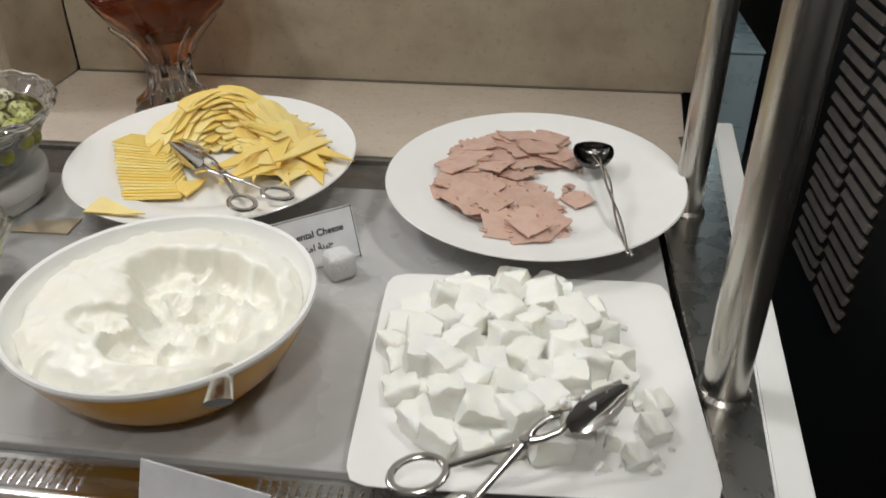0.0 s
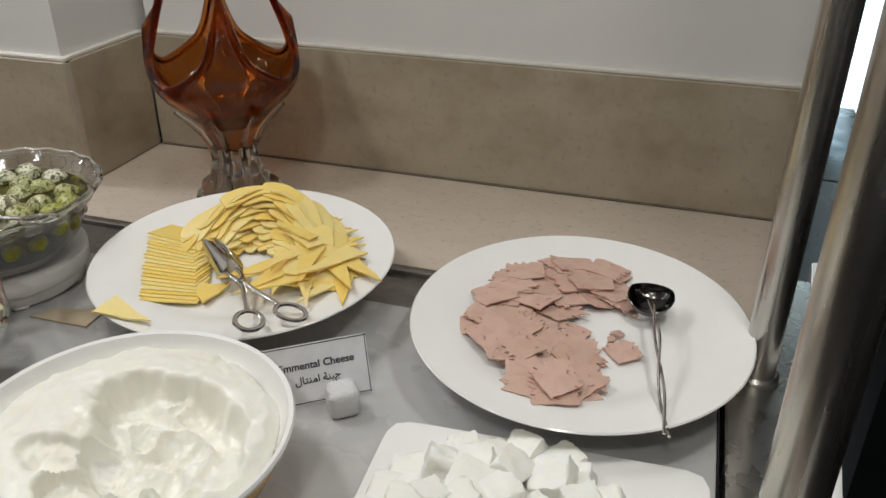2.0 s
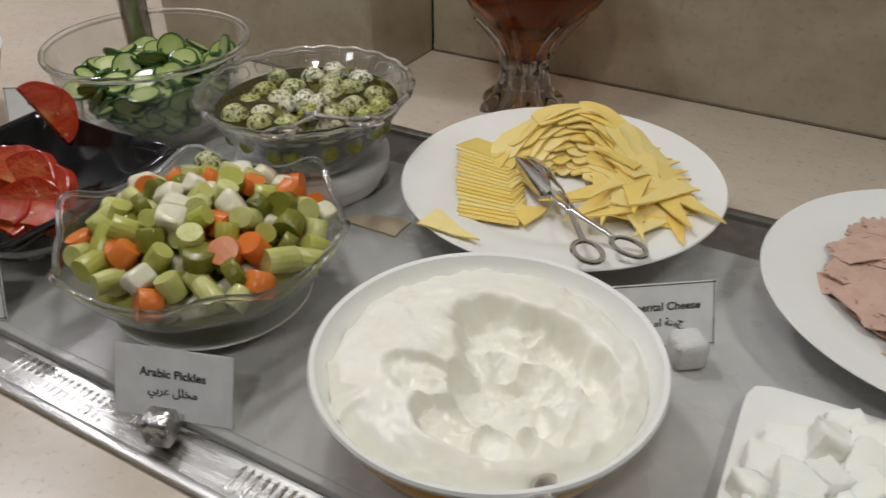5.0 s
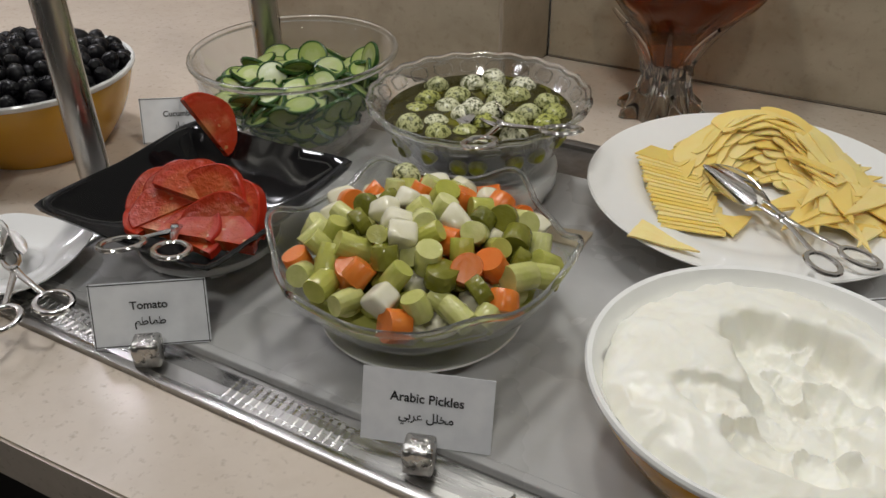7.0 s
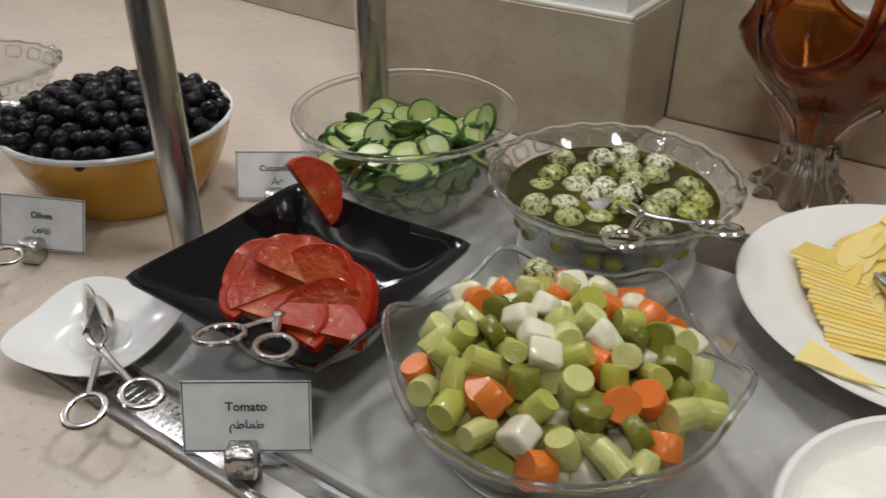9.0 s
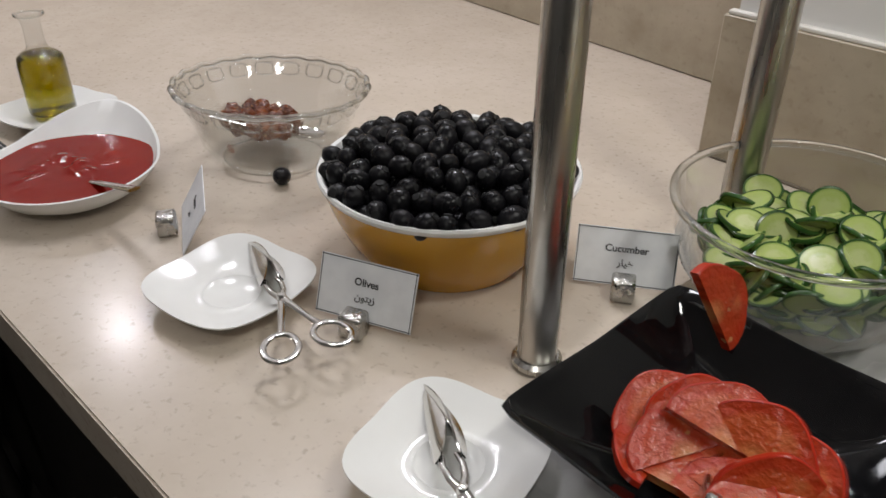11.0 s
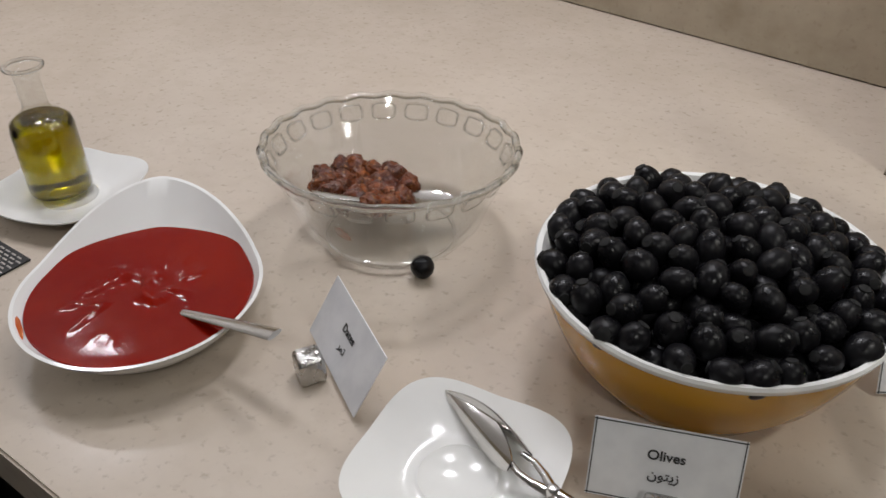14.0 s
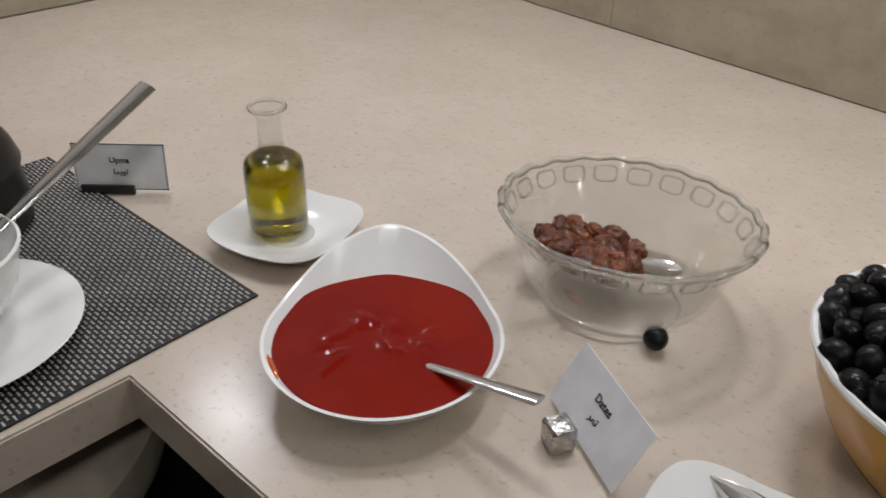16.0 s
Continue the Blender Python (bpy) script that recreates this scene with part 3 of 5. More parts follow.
def drop(a, i):
    d = math.atan2(math.sin(a - TIP), math.cos(a - TIP))
    w = {0: 0, 1: 0, 2: 0.2, 3: 0.6, 4: 0.9, 5: 1, 6: 1, 7: 1, 8: 0.9, 9: 0.6, 10: 0.2}.get(i, 0)
    p = max(0.0, math.cos(min(math.pi / 2, math.sqrt(d * d + 0.006) * 9 / 7)))
    line = 1 / math.cos(max(0.0, radians(46) - math.sqrt(d * d + 0.010))) - 1
    return 1 + w * (0.22 * p ** 1.6 + 0.46 * line), w * 0.023 * p ** 2.4


part("bowl", lathe([(0.0, 0.0), (0.050, 0.0), (0.056, 0.003), (0.076, 0.014), (0.087, 0.026), (0.0925, 0.034), (0.0940, 0.0355), (0.0910, 0.0355), (0.0835, 0.026), (0.073, 0.016), (0.054, 0.006), (0.0, 0.005)], 128, drop), porcelain_mat, sauce)

# oil bottle
bottle = thing("oil_bottle", pose(-1.704, 0.416, TOP + 0.0065), "small clear glass carafe of green olive oil", "bottle")
part("glass", lathe([(0.0, 0.0), (0.026, 0.0), (0.0290, 0.003), (0.0295, 0.010), (0.0290, 0.070), (0.0272, 0.078), (0.020, 0.084), (0.0135, 0.088), (0.0115, 0.094), (0.0115, 0.118), (0.0135, 0.126), (0.0175, 0.130)], 64), plain_glass_mat, bottle, "clear glass body and neck")
part("lip", tube([(0.0165 * math.cos(2 * math.pi * k / 48), 0.0165 * math.sin(2 * math.pi * k / 48), 0.1305) for k in range(48)], 0.0019, 10, 1, True), rim_glass_mat, bottle, "rolled glass lip")
oil_mat = solid_glass("green_olive_oil", (0.33, 0.26, 0.001), 0.0, 1.42)
part("oil", lathe([(0.0, 0.004), (0.0256, 0.004), (0.0287, 0.006), (0.0292, 0.012), (0.0287, 0.069), (0.0269, 0.0772), (0.021, 0.0815), (0.0, 0.0815)], 64), oil_mat, bottle, "yellow-green olive oil")

# soup bowl on a saucer at the counter's end
saucer = thing("round_saucer", pose(-1.745, 0.125, TOP + 0.004), "round white porcelain saucer on the woven mat", "saucer")
part("dish", lathe([(0.0, 0.004), (0.055, 0.004), (0.075, 0.010), (0.098, 0.015), (0.100, 0.0145), (0.099, 0.013), (0.074, 0.006), (0.058, 0.0), (0.0, 0.0)], 72), porcelain_mat, saucer)
cup = thing("deep_bowl", pose(-1.770, 0.125, TOP + 0.008), "deep white porcelain bowl with a ladle standing in it", "bowl")
part("bowl", lathe([(0.0, 0.0), (0.040, 0.0), (0.050, 0.010), (0.064, 0.034), (0.071, 0.060), (0.0735, 0.068), (0.071, 0.0695), (0.067, 0.058), (0.058, 0.034), (0.044, 0.014), (0.0, 0.010)], 72), porcelain_mat, cup)

# amber handkerchief vase
vase = thing("glass_vase", pose(-0.494, 0.998, TOP + 0.001), "amber art glass vase with pulled-up loops on a clear foot", "vase")


def ribs(a, i):
    return 1 + (0.16 if i < 3 else 0.10) * math.cos(8 * a) * (1 if i < 6 else 0.5), 0


part("foot", lathe([(0.0, 0.0), (0.050, 0.0), (0.048, 0.008), (0.034, 0.024), (0.028, 0.046), (0.028, 0.068), (0.0, 0.066)], 96, ribs), rim_glass_mat, vase, "clear ribbed glass foot")
amber_mat = solid_glass("amber_glass", (0.56, 0.20, 0.045), 0.02, 1.36)
FACE = radians(-56)


def lobe(a):
    c = abs(math.cos(2 * (a - FACE)))
    return 0.34 * c ** 1.8 + 0.66 * c ** 16


def petals(a, i):
    """Four tall lobes that curl inwards, with deep round openings between them."""
    w = {3: 0.08, 4: 0.24, 5: 0.48, 6: 0.76, 7: 1.0, 8: 1.0, 9: 0.76, 10: 0.48, 11: 0.24, 12: 0.08}.get(i, 0.0)
    k = lobe(a)
    return 1 + 0.06 * math.cos(8 * (a - FACE)) * (1 - w) - 0.36 * w ** 4 * k, w * 0.094 * k


part("cup", lathe([(0.0, 0.066), (0.026, 0.066), (0.036, 0.088), (0.052, 0.110), (0.072, 0.128), (0.090, 0.143), (0.1000, 0.155), (0.1020, 0.163), (0.0975, 0.165), (0.0955, 0.157), (0.085, 0.146), (0.067, 0.132), (0.047, 0.114), (0.028, 0.100), (0.0, 0.096)], 160, petals), amber_mat, vase, "amber glass cup with four pulled lobes")
pts = []
for k in range(160):
    a = 2 * math.pi * k / 160
    f, dz = petals(a, 7)
    pts.append((0.0998 * f * math.cos(a), 0.0998 * f * math.sin(a), 0.165 + dz))
part("rim", tube(pts, 0.0050, 10, 1.0, True), amber_mat, vase, "thick dark amber rim")
for k in range(8):
    a = FACE + radians(22.5 + 45 * k)
    part("rib", tube([(r_ * math.cos(a), r_ * math.sin(a), z_) for r_, z_ in ((0.027, 0.052), (0.031, 0.072), (0.041, 0.090), (0.055, 0.107), (0.072, 0.124))], [0.0052, 0.0050, 0.0044, 0.0036, 0.0022], 10), rim_glass_mat, vase, "clear glass rib drawn up from the foot")

# ---- food ----
rng = random.Random(7)
cheese_mat = Mat("yellow_cheese", (0.90, 0.63, 0.16), 0.36).random((0.93, 0.76, 0.35), 1.0).mottled((0.88, 0.58, 0.14), 40, 0.25).bump(150, 0.0006, 0.4).sss(0.25, (0.6, 0.35, 0.1)).m
ham_mat = Mat("pink_sliced_meat", (0.59, 0.395, 0.315), 0.48).random((0.66, 0.445, 0.365), 1.0).mottled((0.48, 0.25, 0.185), 60, 0.4, 0.45, 0.7).mottled((0.22, 0.07, 0.04), 130, 0.7, 0.68, 0.74, 2.0).bump(240, 0.0010, 0.6).sss(0.15, (0.6, 0.2, 0.12)).m
feta_mat = Mat("crumbly_white_cheese", (0.90, 0.90, 0.84), 0.52).random((0.92, 0.92, 0.88), 1.0).mottled((0.86, 0.83, 0.70), 60, 0.25).bump(190, 0.0012, 0.5).sss(0.3, (0.8, 0.7, 0.5)).m
cream_mat = Mat("cream_cheese", (0.91, 0.90, 0.82), 0.34).mottled((0.84, 0.79, 0.65), 26, 0.4).bump(120, 0.0010, 0.4).sss(0.2, (0.8, 0.7, 0.5)).m
olive_mat = Mat("black_olive_skin", (0.0035, 0.0035, 0.0045), 0.30, 0.0, 0.20).random((0.008, 0.0075, 0.009), 1.0).mottled((0.014, 0.013, 0.015), 90, 0.4, 0.5, 0.7).gloss(60, 0.20, 0.42).bump(140, 0.0008, 0.4).m
pit_mat = Mat("olive_hole", (0.004, 0.004, 0.004), 0.8).m
date_mat = Mat("brown_date_skin", (0.10, 0.024, 0.010), 0.24).random((0.26, 0.075, 0.020), 1.0).mottled((0.035, 0.010, 0.006), 110, 0.7).mottled((0.50, 0.24, 0.09), 160, 0.6, 0.60, 0.70).gloss(120, 0.14, 0.45).bump(150, 0.0045, 1.0, 3.0).m
sauce_mat = Mat("red_sauce", (0.20, 0.0042, 0.0016), 0.09, 0.0, 0.14).mottled((0.26, 0.013, 0.003), 16, 0.6).bump(70, 0.0012, 0.10, 2.0).m
cuke_mat = Mat("cucumber_flesh", (0.50, 0.54, 0.27), 0.20).random((0.34, 0.41, 0.14), 1.0).radial((0.36, 0.44, 0.13), 0.0095, 0.0125, 0.85).radial((0.20, 0.32, 0.05), 0.0165, 0.0190, 0.8).mottled((0.32, 0.40, 0.11), 120, 0.5, 0.5, 0.65).sss(0.2, (0.4, 0.6, 0.2)).m
rind_mat = Mat("cucumber_skin", (0.012, 0.045, 0.008), 0.22).random((0.025, 0.080, 0.014), 1.0).mottled((0.09, 0.18, 0.04), 90, 0.3).m
tomato_mat = Mat("tomato_flesh", (0.40, 0.040, 0.009), 0.15).random((0.50, 0.088, 0.022), 1.0).mottled((0.60, 0.22, 0.085), 24, 0.7, 0.50, 0.68).radial((0.60, 0.30, 0.10), 0.014, 0.004, 0.7).radial((0.42, 0.034, 0.009), 0.0270, 0.0310, 0.9).mottled((0.62, 0.42, 0.12), 60, 0.6, 0.68, 0.73).gloss(60, 0.08, 0.28).bump(80, 0.0040, 1.0).sss(0.2, (0.8, 0.2, 0.06)).m
tomato_skin_mat = Mat("tomato_skin", (0.43, 0.028, 0.008), 0.16).mottled((0.36, 0.015, 0.008), 40, 0.5).m
carrot_mat = Mat("pickled_carrot", (0.72, 0.185, 0.022), 0.28).random((0.66, 0.14, 0.014), 1.0).mottled((0.76, 0.26, 0.05), 60, 0.5).bump(200, 0.0008, 0.4).sss(0.15, (0.7, 0.25, 0.06)).m
celery_mat = Mat("pickled_celery", (0.43, 0.42, 0.07), 0.18).random((0.66, 0.65, 0.32), 1.0).mottled((0.34, 0.37, 0.06), 60, 0.5).bump(200, 0.0010, 0.5).sss(0.2, (0.5, 0.6, 0.2)).m
gherkin_mat = Mat("pickled_gherkin", (0.10, 0.105, 0.008), 0.16).random((0.19, 0.185, 0.02), 1.0).mottled((0.25, 0.25, 0.05), 70, 0.5).bump(110, 0.0020, 0.6).m
turnip_mat = Mat("pickled_turnip", (0.70, 0.66, 0.50), 0.22).random((0.76, 0.73, 0.61), 1.0).mottled((0.60, 0.56, 0.34), 50, 0.5).bump(160, 0.0010, 0.4).sss(0.25, (0.7, 0.7, 0.45)).m
mush_mat = Mat("herbed_mushroom", (0.82, 0.80, 0.64), 0.22).random((0.34, 0.36, 0.045), 1.0).mottled((0.10, 0.11, 0.015), 90, 0.5, 0.48, 0.60).mottled((0.05, 0.058, 0.010), 190, 0.9, 0.52, 0.60).mottled((0.05, 0.058, 0.010), 420, 0.7, 0.54, 0.60).bump(150, 0.0015, 0.5).m
brine_mat = Mat("herb_oil", (0.040, 0.034, 0.004), 0.10, 0.0, 0.14).mottled((0.022, 0.019, 0.003), 60, 0.8).mottled((0.20, 0.19, 0.015), 34, 0.6, 0.56, 0.68).m


def slice_mesh(outline, thick, bend=0.0, jag=0.0, seed=1, material=None, name="slice"):
    """A thin slice from a plan outline, its edge jagged and its body gently bent."""
    r = random.Random(seed)
    pts = []
    n = len(outline)
    for i in range(n):
        a, b = Vector(outline[i]), Vector(outline[(i + 1) % n])
        steps = max(2, int((b - a).length / 0.006))
        for k in range(steps):
            p = a.lerp(b, k / steps)
            pts.append(p + Vector((r.uniform(-jag, jag), r.uniform(-jag, jag))))
    bm = bmesh.new()
    c = sum(pts, Vector((0, 0))) / len(pts)

    def lift(p):
        return -bend * (p.x ** 2) * 60 + 0.35 * bend * math.sin(p.y * 90 + seed)

    rings = []
    for f in (1.0, 0.66, 0.33):
        rings.append([c + (p - c) * f for p in pts])
    tops, bots = [], []
    for ring in rings:
        tops.append([bm.verts.new((p.x, p.y, lift(p) + thick)) for p in ring])
        bots.append([bm.verts.new((p.x, p.y, lift(p))) for p in ring])
    ct, cb = bm.verts.new((c.x, c.y, lift(c) + thick)), bm.verts.new((c.x, c.y, lift(c)))
    m = len(pts)
    for i in range(m):
        j = (i + 1) % m
        bm.faces.new((bots[0][i], bots[0][j], tops[0][j], tops[0][i]))
        for q in range(2):
            bm.faces.new((tops[q][i], tops[q][j], tops[q + 1][j], tops[q + 1][i]))
            bm.faces.new((bots[q][i], bots[q + 1][i], bots[q + 1][j], bots[q][j]))
        bm.faces.new((tops[2][i], tops[2][j], ct))
        bm.faces.new((bots[2][j], bots[2][i], cb))
    return mesh_of(bm, material, name)


# cheese triangles, fanned in an open ring
tri = [slice_mesh([(-0.030 + 0.004 * k, -0.038), (0.029, -0.036), (0.004, 0.042)], 0.0020, 0.0018 + 0.0008 * k, 0.0006, 3 + k, cheese_mat, "cheese_slice") for k in range(4)]
CHL, CHG = "thin yellow cheese triangle fanned on the white plate", "cheese slices"
CCX, CCY = -0.374, 0.818


def crest_at(phi):
    """Relative height of the heap along its arc."""
    return math.exp(-((phi - 104) / 62) ** 2)


mound = bmesh.new()
mrings = []
for i in range(49):
    phi = 205 - 215 * i / 48
    ring = []
    for k in range(9):
        v = k / 8
        rr = 0.046 + 0.056 * v
        ring.append(mound.verts.new((CCX + rr * math.cos(radians(phi)), CCY + rr * math.sin(radians(phi)), TOP + 0.006 + (0.003 + 0.036 * crest_at(phi)) * math.sin(math.pi * v) ** 0.8)))
    mrings.append(ring)
for a_, b_ in zip(mrings, mrings[1:]):
    for k in range(8):
        mound.faces.new((a_[k], b_[k], b_[k + 1], a_[k + 1]))
    mound.faces.new((a_[0], a_[8], b_[8], b_[0]))
heap_ob = part("cheese_heap", mound, cheese_mat)
heap_ob.matrix_world = CHEESE_M
tagged(heap_ob, "packed cheese slices inside the fanned ring", "cheese", "", "stuff")


def cheese(x, y, z, spin, tilt=0.0, roll=0.0, sx=1.0, sy=1.0, label=None):
    item("cheese_slice", tri[rng.randrange(4)], CHEESE_M @ pose(x, y, TOP + z, 0, 0, spin) @ pose(0, 0, 0, tilt, roll, 0) @ Matrix.Diagonal((sx, sy, 1, 1)), label or CHL, "cheese slice", CHG)


def bent_slice(phi0, span, rr, half, z0, lift, tilt, seed):
    """A limp slice lying along the heap's arc, broad at one end and pointed at the other."""
    r = random.Random(seed)
    bm = bmesh.new()
    rows, n_, c_ = [], 16, 6
    for off in (0.0, 0.0019):
        g = []
        for i in range(n_ + 1):
            u = i / n_
            phi = phi0 - span * u
            w = half * (0.18 + 0.82 * min(1.0, (1 - u) * 1.5)) * min(1.0, 0.72 + 3 * u)
            row_ = []
            for k in range(c_ + 1):
                s = k / c_ * 2 - 1
                q = rr + w * s + 0.0025 * math.sin(3.1 * u + seed)
                z = z0 + lift * crest_at(phi) + tilt * w * s * (0.35 + 0.65 * crest_at(phi)) + 0.0012 * math.sin(7 * u + seed * 1.7) + off
                row_.append(bm.verts.new((CCX + q * math.cos(radians(phi)), CCY + (q + 0.003) * math.sin(radians(phi)), TOP + z)))
            g.append(row_)
        rows.append(g)
    lo, hi = rows
    for a_, b_ in zip(range(n_), range(1, n_ + 1)):
        for k in range(c_):
            bm.faces.new((hi[a_][k], hi[b_][k], hi[b_][k + 1], hi[a_][k + 1]))
            bm.faces.new((lo[a_][k], lo[a_][k + 1], lo[b_][k + 1], lo[b_][k]))
        bm.faces.new((lo[a_][0], lo[b_][0], hi[b_][0], hi[a_][0]))
        bm.faces.new((lo[a_][c_], hi[a_][c_], hi[b_][c_], lo[b_][c_]))
    for e_ in (0, n_):
        for k in range(c_):
            bm.faces.new((lo[e_][k], hi[e_][k], hi[e_][k + 1], lo[e_][k + 1]))
    ob_ = part("cheese_slice", bm, cheese_mat)
    ob_.matrix_world = CHEESE_M
    tagged(ob_, "limp yellow cheese slice curving along the heap", "cheese slice", CHG)
    return ob_


# tiers of slices laid along the arc, the inner ones low, the crest high, then down the back
for tier in range(10):
    v = tier / 9
    for i in range(5):
        start = 200 - 12 * v - 31 * (i + 0.5 * (tier % 2)) + rng.uniform(-5, 5)
        bent_slice(start, rng.uniform(44, 58), 0.044 + 0.040 * v + rng.uniform(-0.002, 0.002), 0.0165, 0.010 + 0.0008 * i, 0.003 + 0.048 * v, 0.35 - 0.25 * v, tier * 7 + i)
for tier in range(3):
    for i in range(5):
        start = 192 - 30 * (i + 0.5 * (tier % 2)) + rng.uniform(-5, 5)
        bent_slice(start, rng.uniform(44, 56), 0.103 - 0.006 * tier, 0.0165, 0.011 + 0.0008 * i, 0.030 + 0.008 * tier, -0.55 + 0.12 * tier, 90 + tier * 7 + i)
# tips pointing out at one end of the arc
for i in range(13):
    phi = 66 - 82 * i / 12
    w = crest_at(phi)
    rr = 0.084 + rng.uniform(-0.003, 0.003)
    cheese(CCX + 0.010 + rr * math.cos(radians(phi)), CCY + rr * math.sin(radians(phi)), 0.017 + 0.018 * w + rng.uniform(0, 0.002), phi - 84 + rng.uniform(-7, 7), -7 - 6 * w, 5 + rng.uniform(-3, 3), 0.80, 1.05)
# loose fan of large triangles on the open side
for i, (x, y, spin) in enumerate(((-0.284, 0.846, -12), (-0.318, 0.842, 6), (-0.340, 0.836, 14), (-0.334, 0.806, -16), (-0.318, 0.796, 14), (-0.246, 0.796, 22), (-0.262, 0.786, -6),
                                  (-0.282, 0.782, 24), (-0.304, 0.784, -22), (-0.256, 0.812, 34), (-0.238, 0.826, 44), (-0.346, 0.790, -26), (-0.326, 0.776, -8), (-0.296, 0.812, 18), (-0.272, 0.818, -14), (-0.318, 0.818, -6))):
    cheese(x, y, 0.0125 + 0.0009 * i + 0.003 * (y > 0.8), 176 + 1.3 * spin, 5 if y < 0.83 else 8, rng.uniform(-3, 3), 0.58, 1.18)
# tidy stack stepping back
slab_cut = slice_mesh([(-0.033, -0.017), (0.030, -0.019), (0.034, 0.018), (-0.026, 0.020)], 0.0014, 0.0010, 0.0004, 9, cheese_mat, "cheese_slice")
for i in range(19):
    u = i / 18
    item("cheese_slice", slab_cut, CHEESE_M @ pose(-0.422 - 0.056 * u + rng.uniform(-0.0018, 0.0018), 0.735 + 0.102 * u, TOP + 0.0075 + 0.014 * u, -7, 3, 16 - 16 * u + rng.uniform(-3, 3)), "thin yellow cheese slice stacked on the white plate", "cheese slice", CHG)
for x, y, z, rx, rz, lb in ((-0.434, 0.674, TOP + 0.0225, 0, -100, "yellow cheese triangle lying over the plate's rim"), (-0.388, 0.757, TOP + 0.0095, 1, -40, "small yellow cheese piece lying apart on the plate")):
    item("cheese_slice", tri[1], CHEESE_M @ pose(x, y, z, rx, 0, rz) @ Matrix.Diagonal((0.62 if rz == -100 else 0.85, 0.85 if rz == -100 else 0.5, 1, 1)), lb, "cheese slice", CHG)
rind = slice_mesh([(-0.036, -0.010), (0.030, -0.018), (0.034, 0.012), (-0.012, 0.010)], 0.002, 0, 0.0004, 5, Mat("pale_cheese_rind", (0.55, 0.46, 0.33), 0.45).mottled((0.48, 0.38, 0.26), 60, 0.5).m, "fallen_slice")
item("fallen_cheese_slice", rind, pose(-0.500, 0.668, TOP + 0.001, 0, 0, 8), "pale cheese piece fallen on the marble slab", "cheese slice", "")

# sliced meat heap
def torn_outline(r):
    """A roughly square cut with one torn side."""
    w, h = r.uniform(0.018, 0.023), r.uniform(0.022, 0.029)
    base = [Vector(p) for p in ((-w, -h * 0.9), (w * r.uniform(0.6, 1.0), -h), (w, h * r.uniform(0.3, 0.9)), (w * r.uniform(-0.1, 0.5), h), (-w * 0.95, h * r.uniform(0.5, 1)))]
    side = r.sample(range(5), 2)
    out = []
    for i in range(5):
        a_, b_ = base[i], base[(i + 1) % 5]
        n_ = 11 if i in side else 3
        for k in range(n_):
            p = a_.lerp(b_, k / n_)
            if i in side and k:
                p = p * r.uniform(0.72, 1.08)
            out.append(tuple(p))
    return out


hams = [slice_mesh(torn_outline(rng), 0.0014, 0.0030, 0.0009, 20 + k, ham_mat, "meat_slice") for k in range(9)]
HL, HG = "thin pink meat slice with ragged edge on the heap", "meat slices"
upper = [(0.004, 0.905), (0.016, 0.866), (-0.010, 0.872), (-0.044, 0.897), (-0.060, 0.876), (-0.083, 0.868), (-0.090, 0.832), (-0.104, 0.812), (-0.103, 0.775), (-0.077, 0.792), (-0.056, 0.822), (-0.030, 0.842),
         (-0.085, 0.738), (-0.061, 0.732), (-0.045, 0.765), (-0.025, 0.742), (0.000, 0.738), (-0.036, 0.694), (-0.014, 0.686), (0.008, 0.700), (-0.070, 0.760)]
spots = []
for i in range(36):
    x, y = upper[i % len(upper)]
    spots.append((x * 0.92 - 0.004 + rng.uniform(-0.012, 0.012), 0.79 + (y - 0.79) * 0.92 + rng.uniform(-0.012, 0.012)))
spots += [(x + rng.uniform(-0.012, 0.012), y + rng.uniform(-0.012, 0.016)) for x, y in upper]
spots += [(-0.050, 0.800), (-0.040, 0.836), (-0.032, 0.812), (-0.058, 0.846), (-0.030, 0.865), (-0.024, 0.778)]
spots += sorted(upper, key=lambda p: -p[1])
laid = []
for i, (x, y) in enumerate(spots):
    rp = math.hypot(x - 0.006, y - 0.805) + 0.020
    under = sum(1 for p in laid if (p[0] - x) ** 2 + (p[1] - y) ** 2 < 0.026 ** 2)
    z = TOP + 0.0065 + 0.27 * max(0.0, rp - 0.112) + 0.0015 * min(under, 13)
    laid.append((x, y))
    away = Vector((-(y - 0.790), x + 0.045, 0.001)).normalized()
    m = pose(x, y, z) @ Matrix.Rotation(radians(min(9.0, 90 * math.hypot(x + 0.045, y - 0.79))), 4, away) @ pose(0, 0, 0, rng.uniform(-4, 4), rng.uniform(-4, 4), rng.uniform(0, 360))
    item("meat_slice", hams[i % 9], MEAT_M @ m, HL, "meat slice", HG)
item("meat_slice", hams[2], MEAT_M @ pose(0.040, 0.766, TOP + 0.0075, 2, -3, 40) @ Matrix.Diagonal((0.85, 0.80, 1, 1)), "torn pink meat slice lying beside the heap", "meat slice", HG)
for i, (x, y, s) in enumerate(((0.045, 0.830, 0.16), (0.030, 0.792, 0.35), (-0.022, 0.925, 0.22), (0.026, 0.780, 0.2))):
    item("meat_scrap", hams[i], MEAT_M @ pose(x, y, TOP + 0.008, 0, 8, 70 * i) @ Matrix.Diagonal((s, s * 0.7, 1, 1)), "small torn scrap of pink meat on the plate", "meat scrap", "meat scraps")

